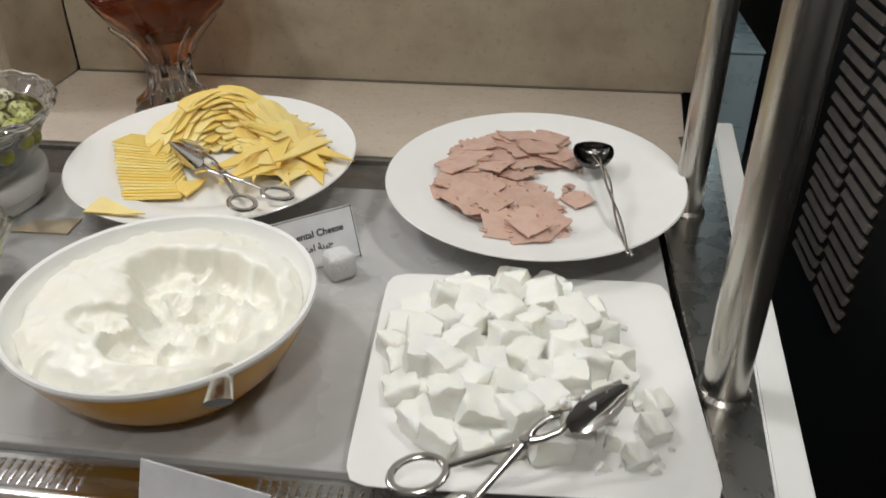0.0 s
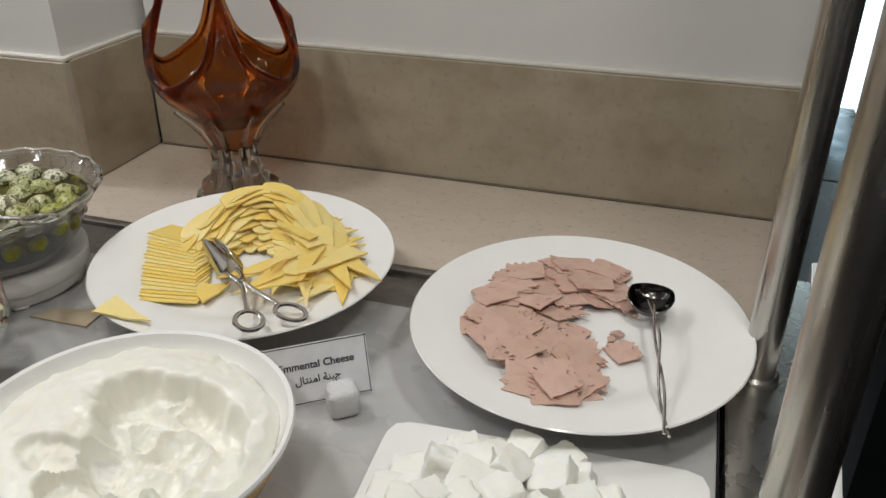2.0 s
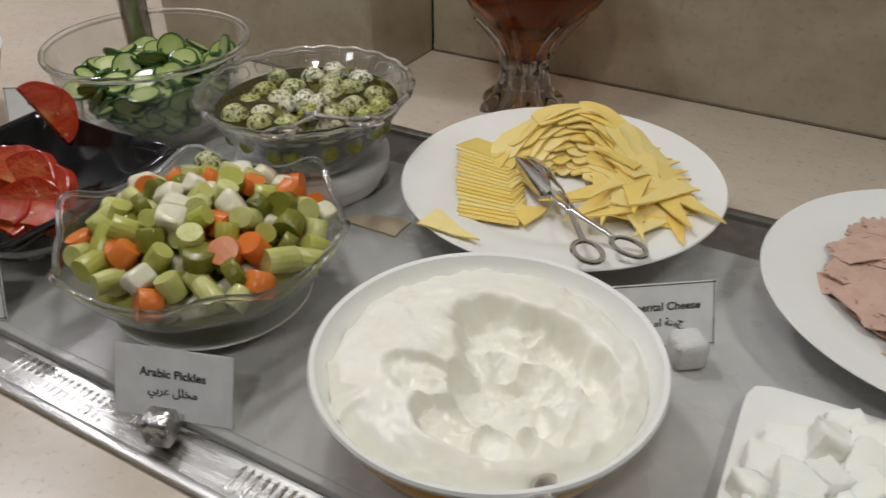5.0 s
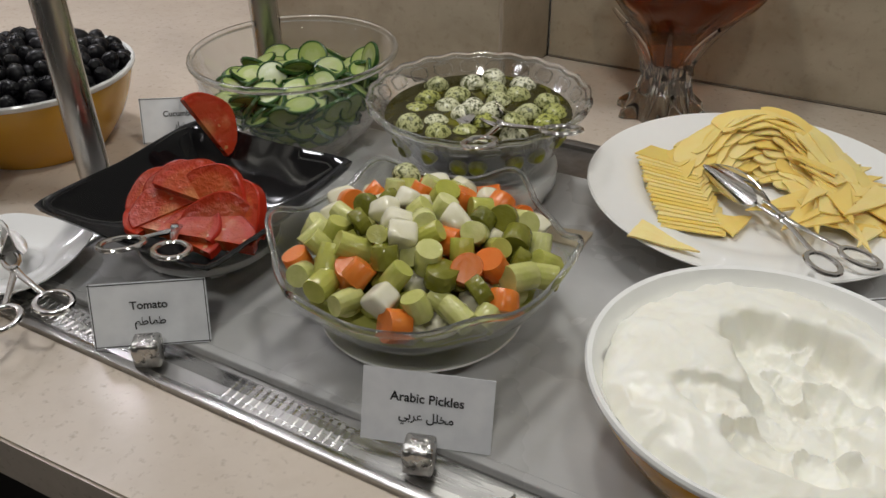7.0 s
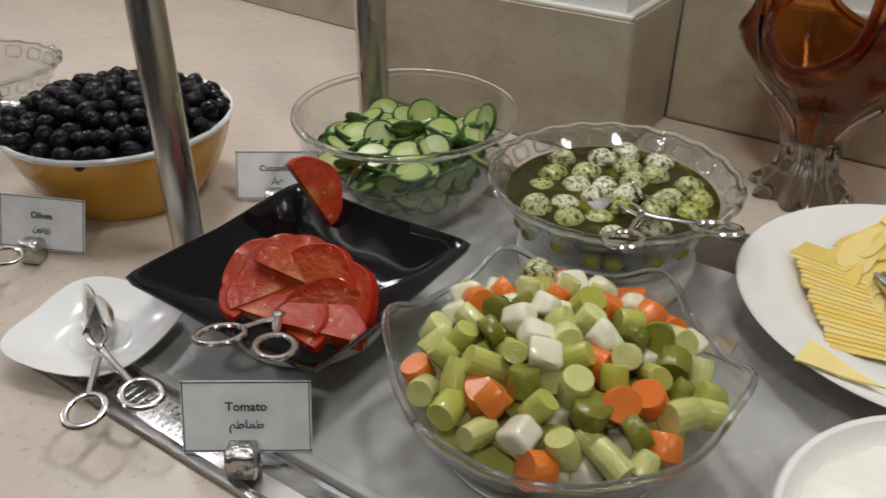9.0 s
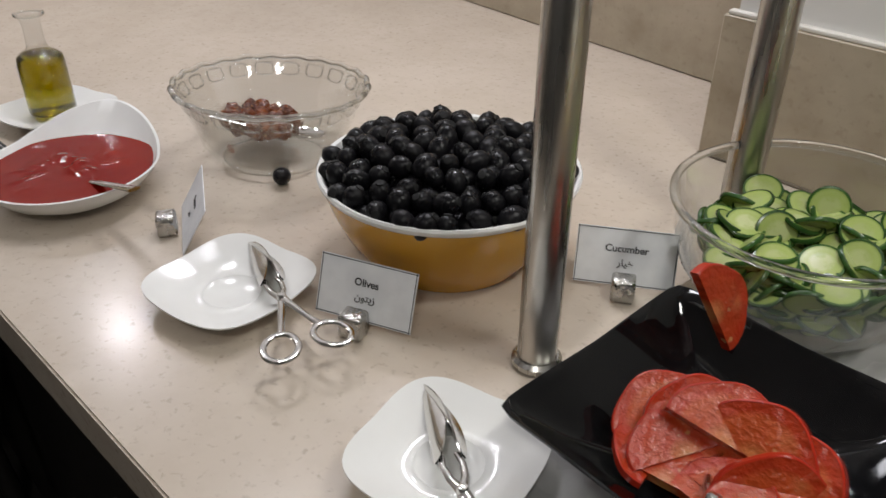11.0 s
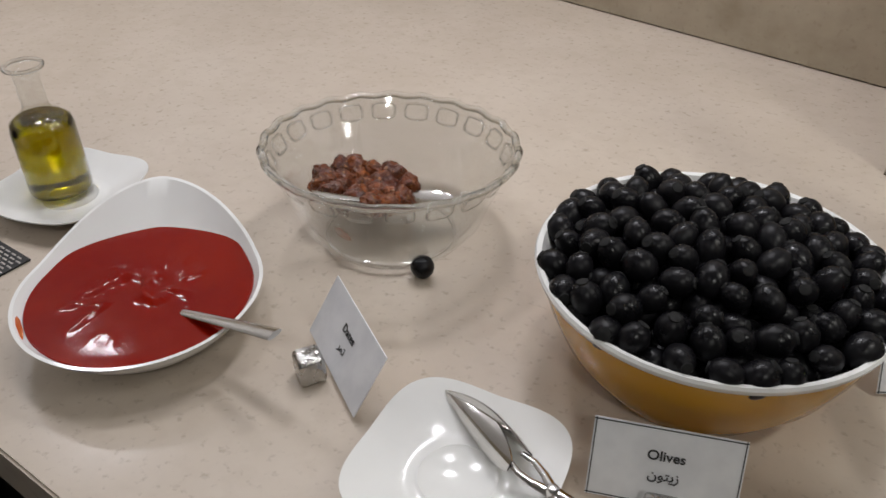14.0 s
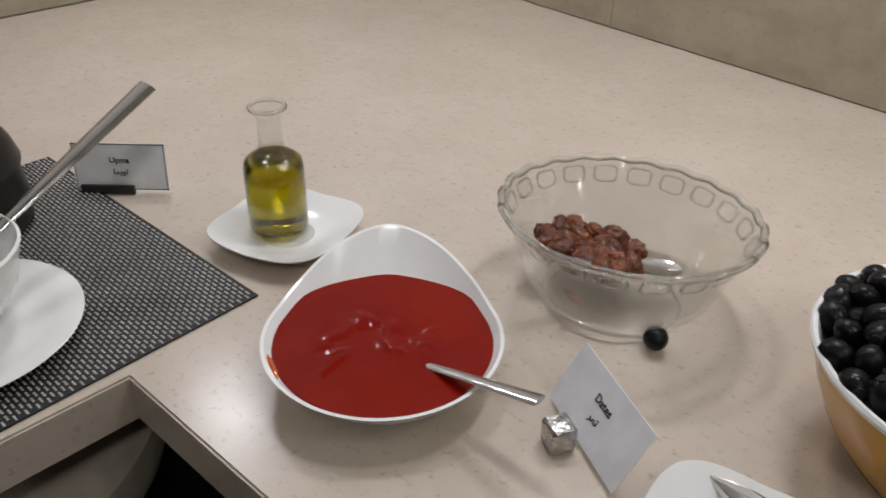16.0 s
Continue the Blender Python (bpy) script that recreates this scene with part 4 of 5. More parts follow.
# white cheese cubes
cubes = []
for k in range(6):
    bm = bmesh.new()
    bmesh.ops.create_cube(bm, size=1)
    bmesh.ops.subdivide_edges(bm, edges=bm.edges, cuts=7, use_grid_fill=True)
    for v in bm.verts:
        p = (abs(v.co.x) ** 16 + abs(v.co.y) ** 16 + abs(v.co.z) ** 16) ** (1 / 16)
        v.co *= 0.5 / p
        v.co += 0.06 * noise.noise_vector(v.co * 2.2 + Vector((k * 4.0, 0, 0)))
    bmesh.ops.scale(bm, vec=(0.029 * rng.uniform(0.8, 1.15), 0.026 * rng.uniform(0.8, 1.1), 0.022 * rng.uniform(0.85, 1.15)), verts=bm.verts)
    roughen(bm, 170, 0.0013, k * 3.1)
    roughen(bm, 420, 0.0012, k * 5.1)
    cubes.append(mesh_of(bm, feta_mat, "white_cheese_cube"))
FL, FG = "rough white crumbly cheese cube in the pile", "cheese cubes"
placed = []
tries = 0
while len(placed) < 92 and tries < 20000:
    tries += 1
    a, r = rng.uniform(0, 2 * math.pi), math.sqrt(rng.random())
    ex, ey = r * math.cos(a), r * math.sin(a)
    x, y = -0.014 + 0.088 * ex, 0.494 + 0.100 * ey
    layer = 0 if len(placed) < 50 else (1 if len(placed) < 82 else 2)
    if r > (1.0, 0.78, 0.45)[layer]:
        continue
    z = TOP + 0.0165 + 0.0155 * layer
    if all((x - p[0]) ** 2 + (y - p[1]) ** 2 + (z - p[2]) ** 2 > 0.0195 ** 2 for p in placed):
        placed.append((x, y, z))
for i, (x, y, z) in enumerate(placed):
    item("cheese_cube", cubes[i % 6], pose(x, y, z, rng.uniform(-22, 22), rng.uniform(-22, 22), rng.uniform(0, 360)), FL, "cheese cube", FG)
for i in range(46):
    x, y = rng.uniform(-0.06, 0.105), rng.uniform(0.385, 0.56)
    if i < 30:
        x, y = rng.uniform(0.055, 0.108), rng.uniform(0.385, 0.47)
    s = rng.uniform(0.10, 0.34)
    item("cheese_crumb", cubes[i % 6], pose(x, y, TOP + 0.0085 + 0.009 * s, rng.uniform(0, 90), rng.uniform(0, 90), 0) @ Matrix.Diagonal((s, s, s, 1)), "small white cheese crumb on the plate", "cheese crumb", "cheese crumbs")
for x, y, s in ((0.096, 0.430, 0.75), (0.082, 0.402, 0.6), (0.100, 0.455, 0.7)):
    item("cheese_cube", cubes[3], pose(x, y, TOP + 0.016, 10, 14, 30) @ Matrix.Diagonal((s, s, s, 1)), "broken white cheese lump apart from the pile", "cheese cube", FG)

# cream cheese
CX, CY = -0.277, 0.477
bm = bmesh.new()
rings, SEG, NR = [], 240, 100


def cream_height(px, py, rn):
    h = 0.062 + 0.015 * (1 - rn ** 4) - 0.007 * (max(0.0, rn - 0.9) / 0.1) ** 2

    def hollow(cx, cy, rx, ry, depth, sharp, seed):
        d = math.hypot((px - cx) / rx, (py - cy) / ry)
        d += 0.30 * noise.noise(Vector((px * 20, py * 20, seed))) + 0.14 * noise.noise(Vector((px * 80, py * 80, seed)))
        return depth / (1 + math.exp((d - 1) * sharp)), d

    e, d = hollow(0.016, 0.020, 0.054, 0.034, 0.028, 17, 12.7)
    e2, _ = hollow(0.026, -0.026, 0.042, 0.022, 0.025, 15, 9.0)
    e3, _ = hollow(0.068, -0.008, 0.026, 0.034, 0.016, 26, 5.5)
    e4, _ = hollow(-0.022, -0.040, 0.026, 0.014, 0.009, 16, 1.5)
    e5, _ = hollow(0.020, -0.062, 0.040, 0.018, 0.017, 24, 7.5)
    e4 = max(e4, e5)
    h -= max(e, e2, e3, e4) + 0.25 * (e + e2 + e3 + e4 - max(e, e2, e3, e4))
    dug = min(1.0, (e + e2 + e3 + e4) / 0.025)
    q = Vector((px * 34, py * 34, 0.4))
    w = noise.noise_vector(q * 0.7)
    ridge = 1 - abs(noise.noise(q * 0.9 + w * 0.9))
    h += 0.0065 * (ridge ** 3 - 0.3) * (0.10 + 1.5 * dug + 0.7 * max(0.0, rn - 0.78) / 0.22)
    h += (0.0013 + 0.0014 * dug) * noise.noise(q * 2.3 + w) + (0.0004 + 0.0020 * max(0.0, rn - 0.75)) * noise.noise(q * 5.0) + 0.0007 * noise.noise(q * 11.0) * (0.2 + dug) - 0.0030 * abs(noise.noise(q * 3.1 + w * 1.4)) * (0.25 + 0.75 * dug)
    return h


for i in range(NR + 1):
    rn = i / NR
    ring = []
    for k in range(SEG if i else 1):
        a = 2 * math.pi * k / SEG
        rmax = 0.1065 + 0.004 * noise.noise(Vector((3 * math.cos(a), 3 * math.sin(a), 1))) + 0.0022 * noise.noise(Vector((11 * math.cos(a), 11 * math.sin(a), 4)))
        px, py = rn * rmax * math.cos(a), rn * rmax * math.sin(a)
        ring.append(bm.verts.new((px, py, cream_height(px, py, rn))))
    rings.append(ring)
for a_, b_ in zip(rings, rings[1:]):
    for k in range(SEG):
        j = (k + 1) % SEG
        if len(a_) == 1:
            bm.faces.new((a_[0], b_[k], b_[j]))
        else:
            bm.faces.new((a_[k], b_[k], b_[j], a_[j]))
edge = rings[-1]
low = [bm.verts.new((v.co.x * 0.80, v.co.y * 0.80, 0.034)) for v in edge]
for k in range(SEG):
    j = (k + 1) % SEG
    bm.faces.new((edge[k], low[k], low[j], edge[j]))
cr = part("cream_cheese", bm, cream_mat)
cr.location = (CX, CY, TOP)
tagged(cr, "thick white cream cheese with scooped hollow in the bowl", "cream cheese")


def ellipsoid(rx, ry, rz, u=14, v=9, rough_=0.0, seed=0.0, scale=80):
    bm = bmesh.new()
    bmesh.ops.create_uvsphere(bm, u_segments=u, v_segments=v, radius=1)
    bmesh.ops.scale(bm, vec=(rx, ry, rz), verts=bm.verts)
    if rough_:
        roughen(bm, scale, rough_, seed)
    return bm


# black olives
OX, OY = -1.117, 0.5755
olive_me = [mesh_of(ellipsoid(0.0102, 0.0102, 0.0120, 16, 10, 0.0005, k, 90), olive_mat, "olive") for k in range(3)]
hole_me = mesh_of(moved(lathe([(0.0, 0.0002), (0.0032, 0.0005), (0.0040, 0.0002), (0.0042, -0.001)], 12), pose(0, 0, 0.0117)), pit_mat, "olive_hole")


def dome_pile(count, radius, peak, edge_z, gap, floor_layers=2):
    """Places on and under a dome, no two closer than gap."""
    out, tr = [], 0
    while len(out) < count and tr < 30000:
        tr += 1
        a, r = rng.uniform(0, 2 * math.pi), math.sqrt(rng.random())
        x, y = radius * r * math.cos(a), radius * r * math.sin(a)
        z = edge_z + peak * (1 - r ** 2.2) - (0.55 * gap if tr % 2 and tr > 4000 else 0) - (gap * rng.random() * 0.9 if tr > 9000 else rng.uniform(0, 0.004))
        if all((x - p[0]) ** 2 + (y - p[1]) ** 2 + (z - p[2]) ** 2 > gap * gap for p in out):
            out.append((x, y, z))
    return out


for i, (x, y, z) in enumerate(dome_pile(300, 0.112, 0.021, 0.092, 0.0182)):
    s = rng.uniform(0.86, 1.10)
    fit_r = min(1.0, min(0.1100, 0.0935 + 0.60 * (z - 0.062)) / max(1e-6, math.hypot(x, y)))
    x, y = x * fit_r, y * fit_r
    ob = item("black_olive", olive_me[i % 3], pose(OX + x, OY + y, TOP + z, rng.uniform(-80, 80), rng.uniform(-80, 80), rng.uniform(0, 360)) @ Matrix.Diagonal((s, s, s * rng.uniform(0.95, 1.12), 1)), "pitted black olive heaped in the mustard bowl", "olive", "black olives")
    h = new("pit_hole", hole_me)
    h.parent = ob
fill = part("olive_heap", lathe([(0.0, 0.084), (0.05, 0.080), (0.085, 0.076), (0.102, 0.070), (0.080, 0.036), (0.0, 0.025)], 48), olive_mat)
fill.location = (OX, OY, TOP)
tagged(fill, "dark mass of olives deep in the bowl", "olives", "", "stuff")
item("black_olive", olive_me[0], pose(-1.340, 0.530, TOP + 0.0118, 60, 50, 20), "single black olive fallen on the counter", "olive", "black olives")

# dates
date_me = [mesh_of(roughen(ellipsoid(0.0096, 0.0098, 0.0142, 30, 22, 0.0034, k * 2.2, 110), 300, 0.0020, k), date_mat, "date") for k in range(3)]
heap = []
tr = 0
while len(heap) < 36 and tr < 9000:
    tr += 1
    a, r = rng.uniform(0, 6.3), math.sqrt(rng.random())
    top = len(heap) > 22
    r *= 0.62 if top else 1.0
    p = Vector((-1.428 + 0.046 * r * math.cos(a), 0.556 + 0.036 * r * math.sin(a), TOP + (0.046 if top else 0.026 + 0.010 * r)))
    if all((p - q).length > 0.0148 for q in heap):
        heap.append(p)
        item("date", date_me[tr % 3], DATES_M @ pose(p.x, p.y, p.z, rng.uniform(50, 130), rng.uniform(-35, 35), rng.uniform(0, 360)), "wrinkled brown date heaped in the glass bowl", "date", "dates")
item("date_stone", date_me[0], DATES_M @ pose(-1.405, 0.499, TOP + 0.018, 90, 0, 75) @ Matrix.Diagonal((0.28, 0.28, 0.8, 1)), "thin dark date scrap against the glass wall", "date scrap", "")

# red sauce
bm = lathe([(0.0, 0.0300), (0.015, 0.0300), (0.030, 0.0300), (0.045, 0.0300), (0.060, 0.0300), (0.075, 0.0300), (0.0852, 0.0304), (0.0864, 0.0285), (0.070, 0.013), (0.0, 0.006)], 128, lambda a, i: (1 + (drop(a, 6)[0] - 1) * 0.92 * min(1.0, i / 6), 0))
bmesh.ops.subdivide_edges(bm, edges=[e for e in bm.edges if all(v.co.z > 0.0295 for v in e.verts) and e.calc_length() > 0.008], cuts=2, use_grid_fill=True)
for v in bm.verts:
    if v.co.z > 0.0295:
        q = Vector((v.co.x * 34, v.co.y * 34, 0.3))
        w = noise.noise_vector(q * 0.7)
        v.co.z += 0.0030 * max(0.0, 1 - abs(noise.noise(q * 1.1 + w)) * 5) * max(0.0, 1 - (v.co.x ** 2 + v.co.y ** 2) / 0.0042)
sm = part("red_sauce", bm, sauce_mat)
sm.location = sauce.location
tagged(sm, "glossy red chilli sauce with swirl marks in the bowl", "sauce")
smear = part("sauce_smear", moved(ellipsoid(0.016, 0.0024, 0.0010, 24, 8, 0.0010, 2, 120), pose(-1.507, 0.270, TOP + 0.0345, 25, 0, -22)), Mat("orange_sauce_smear", (0.55, 0.12, 0.01), 0.15).mottled((0.40, 0.05, 0.005), 90, 0.6).m)
tagged(smear, "thin orange sauce smear on the white rim", "sauce smear")

# cucumber slices
cuke_flesh = mesh_of(lathe([(0.0, 0.0044), (0.008, 0.0043), (0.0190, 0.0042), (0.0192, 0.0), (0.0, 0.0)], 28), cuke_mat, "cucumber_flesh")
cuke_rind = mesh_of(lathe([(0.0182, 0.0046), (0.0202, 0.0042), (0.0209, 0.0023), (0.0202, 0.0003), (0.0182, -0.0001)], 28), rind_mat, "cucumber_skin")
first = item("cucumber_slice", cuke_flesh, CUKE_M @ pose(CUKE[0], CUKE[1], TOP + 0.05), "thin cucumber slice with dark green skin", "cucumber slice", "cucumber slices")
ob = new("skin", cuke_rind)
ob.parent = first
for i in range(270):
    a, r = rng.uniform(0, 2 * math.pi), math.sqrt(rng.random())
    lay = rng.random() ** 0.75
    if i < 54:
        a, lay, r = 2 * math.pi * i / 27 + rng.uniform(-0.1, 0.1), rng.uniform(0.1, 0.8), 1.0
    rad = (0.056 + 0.042 * lay) * r
    z = TOP + 0.018 + 0.060 * lay + 0.016 * (1 - r) * lay
    rx = rng.uniform(-60, 60) if i % 3 else rng.uniform(-18, 18)
    m = pose(CUKE[0] + rad * math.cos(a), CUKE[1] + rad * math.sin(a), z, 0, 0, math.degrees(a)) @ (pose(0, 0, 0, 0, -58 - rng.uniform(0, 14), 0) if r == 1.0 else pose(0, 0, 0, rx, rng.uniform(-35, 35), 0))
    s = rng.uniform(0.82, 1.05)
    copy_thing(first, CUKE_M @ m)
for x, y, z, rx, ry, rz in ((0.070, 0.060, 0.092, 68, 8, -35), (0.052, 0.072, 0.080, 40, 0, 10), (0.082, 0.035, 0.082, 75, 30, -60), (-0.004, 0.040, 0.088, 62, -10, 30), (-0.045, -0.030, 0.080, 12, 8, 0), (0.030, -0.040, 0.078, 20, -14, 40), (0.035, 0.02, 0.084, 25, 14, 0), (-0.01, 0.0, 0.084, -12, 14, 0), (-0.06, 0.01, 0.080, 14, -20, 0), (0.0, -0.06, 0.076, 18, 12, 0)):
    copy_thing(first, CUKE_M @ pose(CUKE[0] + x, CUKE[1] + y, TOP + z + 0.004, rx, ry, rz))


# tomato slices
TOM_M = around((-0.797, 0.508, TOP), (*BLACK, TOP + 0.0155), 0.95)


def half_round(r, t, ang=math.pi, seg=24, skin=False):
    bm = bmesh.new()
    lo, hi = [], []
    for k in range(seg + 1):
        a = ang * k / seg
        q = r * (1 + 0.03 * math.sin(5 * a))
        p0, p1 = (q * math.cos(a), q * math.sin(a)), ((q + 0.0012) * math.cos(a), (q + 0.0012) * math.sin(a))
        if skin:
            lo.append([bm.verts.new((*p0, -0.0002)), bm.verts.new((*p1, 0.0006)), bm.verts.new((*p1, t - 0.0006)), bm.verts.new((*p0, t + 0.0002))])
        else:
            lo.append(bm.verts.new((*p0, 0)))
            hi.append(bm.verts.new((*p0, t)))
    if skin:
        for a_, b_ in zip(lo, lo[1:]):
            for k in range(4):
                bm.faces.new((a_[k], b_[k], b_[(k + 1) % 4], a_[(k + 1) % 4]))
        bm.faces.new(lo[0])
        bm.faces.new(lo[-1][::-1])
    else:
        bm.faces.new(hi)
        bm.faces.new(lo[::-1])
        n_ = len(lo)
        for k in range(n_):
            bm.faces.new((lo[k], lo[(k + 1) % n_], hi[(k + 1) % n_], hi[k]))
    return bm


tom_first = item("tomato_slice", mesh_of(half_round(0.036, 0.0070), tomato_mat, "tomato_flesh"), TOM_M @ pose(-0.800, 0.512, TOP + 0.026, 8, 0, 20), "thick red half slice of ripe tomato in the black bowl", "tomato slice", "tomato slices")
ob = new("skin", mesh_of(half_round(0.036, 0.0070, skin=True), tomato_skin_mat, "tomato_skin"))
ob.parent = tom_first
for x, y, z, rx, ry, rz in ((-0.860, 0.582, 0.066, 42, 62, 35), (-0.826, 0.490, 0.034, 30, -16, 62), (-0.808, 0.494, 0.041, 48, 2, 40), (-0.788, 0.488, 0.046, 34, 14, 14), (-0.766, 0.494, 0.045, 52, 12, -4),
                            (-0.802, 0.472, 0.032, 24, -10, 60), (-0.745, 0.494, 0.036, 44, 20, -25), (-0.778, 0.466, 0.028, 20, 4, 5), (-0.762, 0.456, 0.031, 22, -4, -10), (-0.815, 0.466, 0.026, 10, 4, 100), (-0.742, 0.474, 0.032, 62, 10, 30), (-0.800, 0.446, 0.028, 12, 0, 8), (-0.765, 0.445, 0.028, 12, 0, -6), (-0.735, 0.452, 0.031, 14, 6, 20)):
    k_ = rng.uniform(0.92, 1.14)
    copy_thing(tom_first, TOM_M @ pose(x, y, TOP + z, rx, ry, rz) @ Matrix.Diagonal((k_, k_, k_ * rng.uniform(0.8, 1.7), 1)))


# mixed pickles
def chunk(r, l, ridges, seed, seg=52):
    """A short cut stalk or root, ridged along its length."""
    bm = lathe([(0.0, -l), (r * 0.965, -l), (r, -l * 0.94), (r * 0.99, 0), (r * 0.95, l * 0.93), (r * 0.91, l), (0.0, l)], seg, lambda a, i: (1 + ridges * math.cos(13 * a) + 0.06 * math.cos(2 * a + seed), 0))
    return roughen(bm, 60, 0.0009, seed)


def wedge(s, seed):
    """A cut root: a soft-edged block, narrower at the top."""
    bm = bmesh.new()
    bmesh.ops.create_cube(bm, size=1)
    bmesh.ops.subdivide_edges(bm, edges=bm.edges, cuts=5, use_grid_fill=True)
    for v in bm.verts:
        p = (abs(v.co.x) ** 5 + abs(v.co.y) ** 5 + abs(v.co.z) ** 5) ** (1 / 5)
        v.co *= 0.5 / p
        k = 1.2 - 0.5 * (v.co.z + 0.5)
        v.co = Vector((v.co.x * s * k, v.co.y * s * (0.75 + 0.4 * (0.5 - v.co.x)), v.co.z * s * 1.05))
    return roughen(bm, 60, 0.0016, seed)


kinds = [("carrot_piece", [mesh_of(chunk(0.0112, 0.0080 + 0.002 * k, 0.008, k), carrot_mat, "carrot") for k in range(2)], "orange pickled carrot chunk in the glass bowl", "carrot", 0.20),
         ("celery_piece", [mesh_of(chunk(0.0098, 0.0092 + 0.0018 * k, 0.013, 4 + k), celery_mat, "celery") for k in range(3)], "pale green ridged pickled celery chunk in the bowl", "celery", 0.44),
         ("turnip_piece", [mesh_of(wedge(0.0215, 2 + k), turnip_mat, "turnip") for k in range(2)], "creamy white pickled turnip wedge in the bowl", "turnip", 0.20),
         ("gherkin_piece", [mesh_of(chunk(0.0120, 0.0065 + 0.003 * k, 0.016, 9 + k), gherkin_mat, "gherkin") for k in range(2)], "dark green pickled gherkin slice in the bowl", "gherkin", 0.16)]
for i, (x, y, z) in enumerate(p for p in dome_pile(270, 0.099, 0.032, 0.065, 0.0180) if math.hypot(p[0], p[1]) < 0.083 + 0.65 * (p[2] - 0.04)):
    u, k = rng.random(), 0
    while u > kinds[k][4] and k < 3:
        u -= kinds[k][4]
        k += 1
    n_, mes, lb, cat, _ = kinds[k]
    s = rng.uniform(0.80, 1.08)
    item(n_, mes[i % len(mes)], pose(PICK[0] + x, PICK[1] + y, TOP + 0.006 + z, rng.uniform(-75, 75), rng.uniform(-75, 75), rng.uniform(0, 360)) @ Matrix.Diagonal((s, s, s, 1)), lb, cat, "mixed pickles")
low = part("pickle_mass", lathe([(0.0, 0.055), (0.06, 0.048), (0.092, 0.038), (0.080, 0.030), (0.058, 0.016), (0.0, 0.009)], 48), celery_mat)
low.location = (PICK[0], PICK[1], TOP + 0.009)
tagged(low, "packed pale green pickles deep in the bowl", "pickles", "", "stuff")
item("stray_mushroom", mesh_of(ellipsoid(0.0125, 0.012, 0.011, 18, 12, 0.0014, 3), mush_mat, "stray_mushroom"), pose(PICK[0] - 0.050, PICK[1] + 0.062, TOP + 0.093, 20, 10, 0), "herbed white mushroom lying on the pickles", "mushroom", "mushrooms")

# mushrooms in herb oil
brine = part("herb_oil", lathe([(0.0, 0.058), (0.05, 0.058), (0.1004, 0.058), (0.0895, 0.0437), (0.0810, 0.0263), (0.0700, 0.0093), (0.0, 0.0064)], 72), brine_mat)
brine.matrix_world = MUSH_M @ Matrix.Translation((*MUSH, TOP + 0.006))
tagged(brine, "dark green herb oil around the mushrooms", "herb oil")
mush_me = [mesh_of(ellipsoid(0.0158, 0.0148, 0.0130, 18, 12, 0.0018, k * 1.9, 70), mush_mat, "mushroom") for k in range(4)]
spots, tr = [], 0
while len(spots) < 27 and tr < 9000:
    tr += 1
    a, r = rng.uniform(0, 6.283), math.sqrt(rng.random())
    x, y = 0.083 * r * math.cos(a), 0.083 * r * math.sin(a)
    if all((x - p[0]) ** 2 + (y - p[1]) ** 2 > 0.0260 ** 2 for p in spots):
        spots.append((x, y))
for i, (x, y) in enumerate(spots):
    item("mushroom", mush_me[i % 4], MUSH_M @ pose(MUSH[0] + x, MUSH[1] + y, TOP + 0.028 + 0.033 + rng.uniform(-0.006, 0.005), rng.uniform(-40, 40), rng.uniform(-40, 40), rng.uniform(0, 360)), "small herbed mushroom floating in green oil", "mushroom", "mushrooms")
green_mush_mat = Mat("oil_soaked_mushroom", (0.36, 0.37, 0.025), 0.3).mottled((0.12, 0.12, 0.01), 60, 0.8).m
green_me = mesh_of(ellipsoid(0.0158, 0.0148, 0.0130, 18, 12, 0.0018, 4.2, 70), green_mush_mat, "mushroom")
for k in range(18):
    a = 2 * math.pi * k / 18 + rng.uniform(-0.1, 0.1)
    zz = rng.uniform(0.034, 0.046)
    rr = 0.0845 + 0.45 * (zz - 0.034)
    item("mushroom", green_me, MUSH_M @ pose(MUSH[0] + rr * math.cos(a), MUSH[1] + rr * math.sin(a), TOP + 0.006 + zz, rng.uniform(-40, 40), rng.uniform(-40, 40), rng.uniform(0, 360)) @ Matrix.Diagonal((0.66, 0.66, 0.8, 1)), "green mushroom seen through the glass wall", "mushroom", "mushrooms")

# ---- cutlery ----


def blade_mesh(sign, w=0.0098, l=0.074, cup=0.006):
    """A leaf-shaped, dished tong blade along +y."""
    bm = bmesh.new()
    rows = []
    n, c = 16, 8
    for i in range(n + 1):
        v = i / n
        half = w * (math.sin(math.pi * min(1.0, 0.06 + 0.94 * v ** 0.85)) ** 0.8) + 0.0011
        row = []
        for k in range(c + 1):
            u = k / c * 2 - 1
            row.append(((u * half, 0.030 + v * l, sign * cup * (u * u) * math.sin(math.pi * v) - 0.004 * v * v)))
        rows.append(row)
    for off in (0.0, 0.0011):
        g = [[bm.verts.new((x, y, z + off)) for x, y, z in row] for row in rows]
        for a, b in zip(g, g[1:]):
            for k in range(c):
                bm.faces.new((a[k], a[k + 1], b[k + 1], b[k]) if off else (a[k], b[k], b[k + 1], a[k + 1]))
        if off:
            hi = g
        else:
            lo = g
    for a, b in zip(range(n), range(1, n + 1)):
        bm.faces.new((lo[a][0], hi[a][0], hi[b][0], lo[b][0]))
        bm.faces.new((lo[a][c], lo[b][c], hi[b][c], hi[a][c]))
    return bm


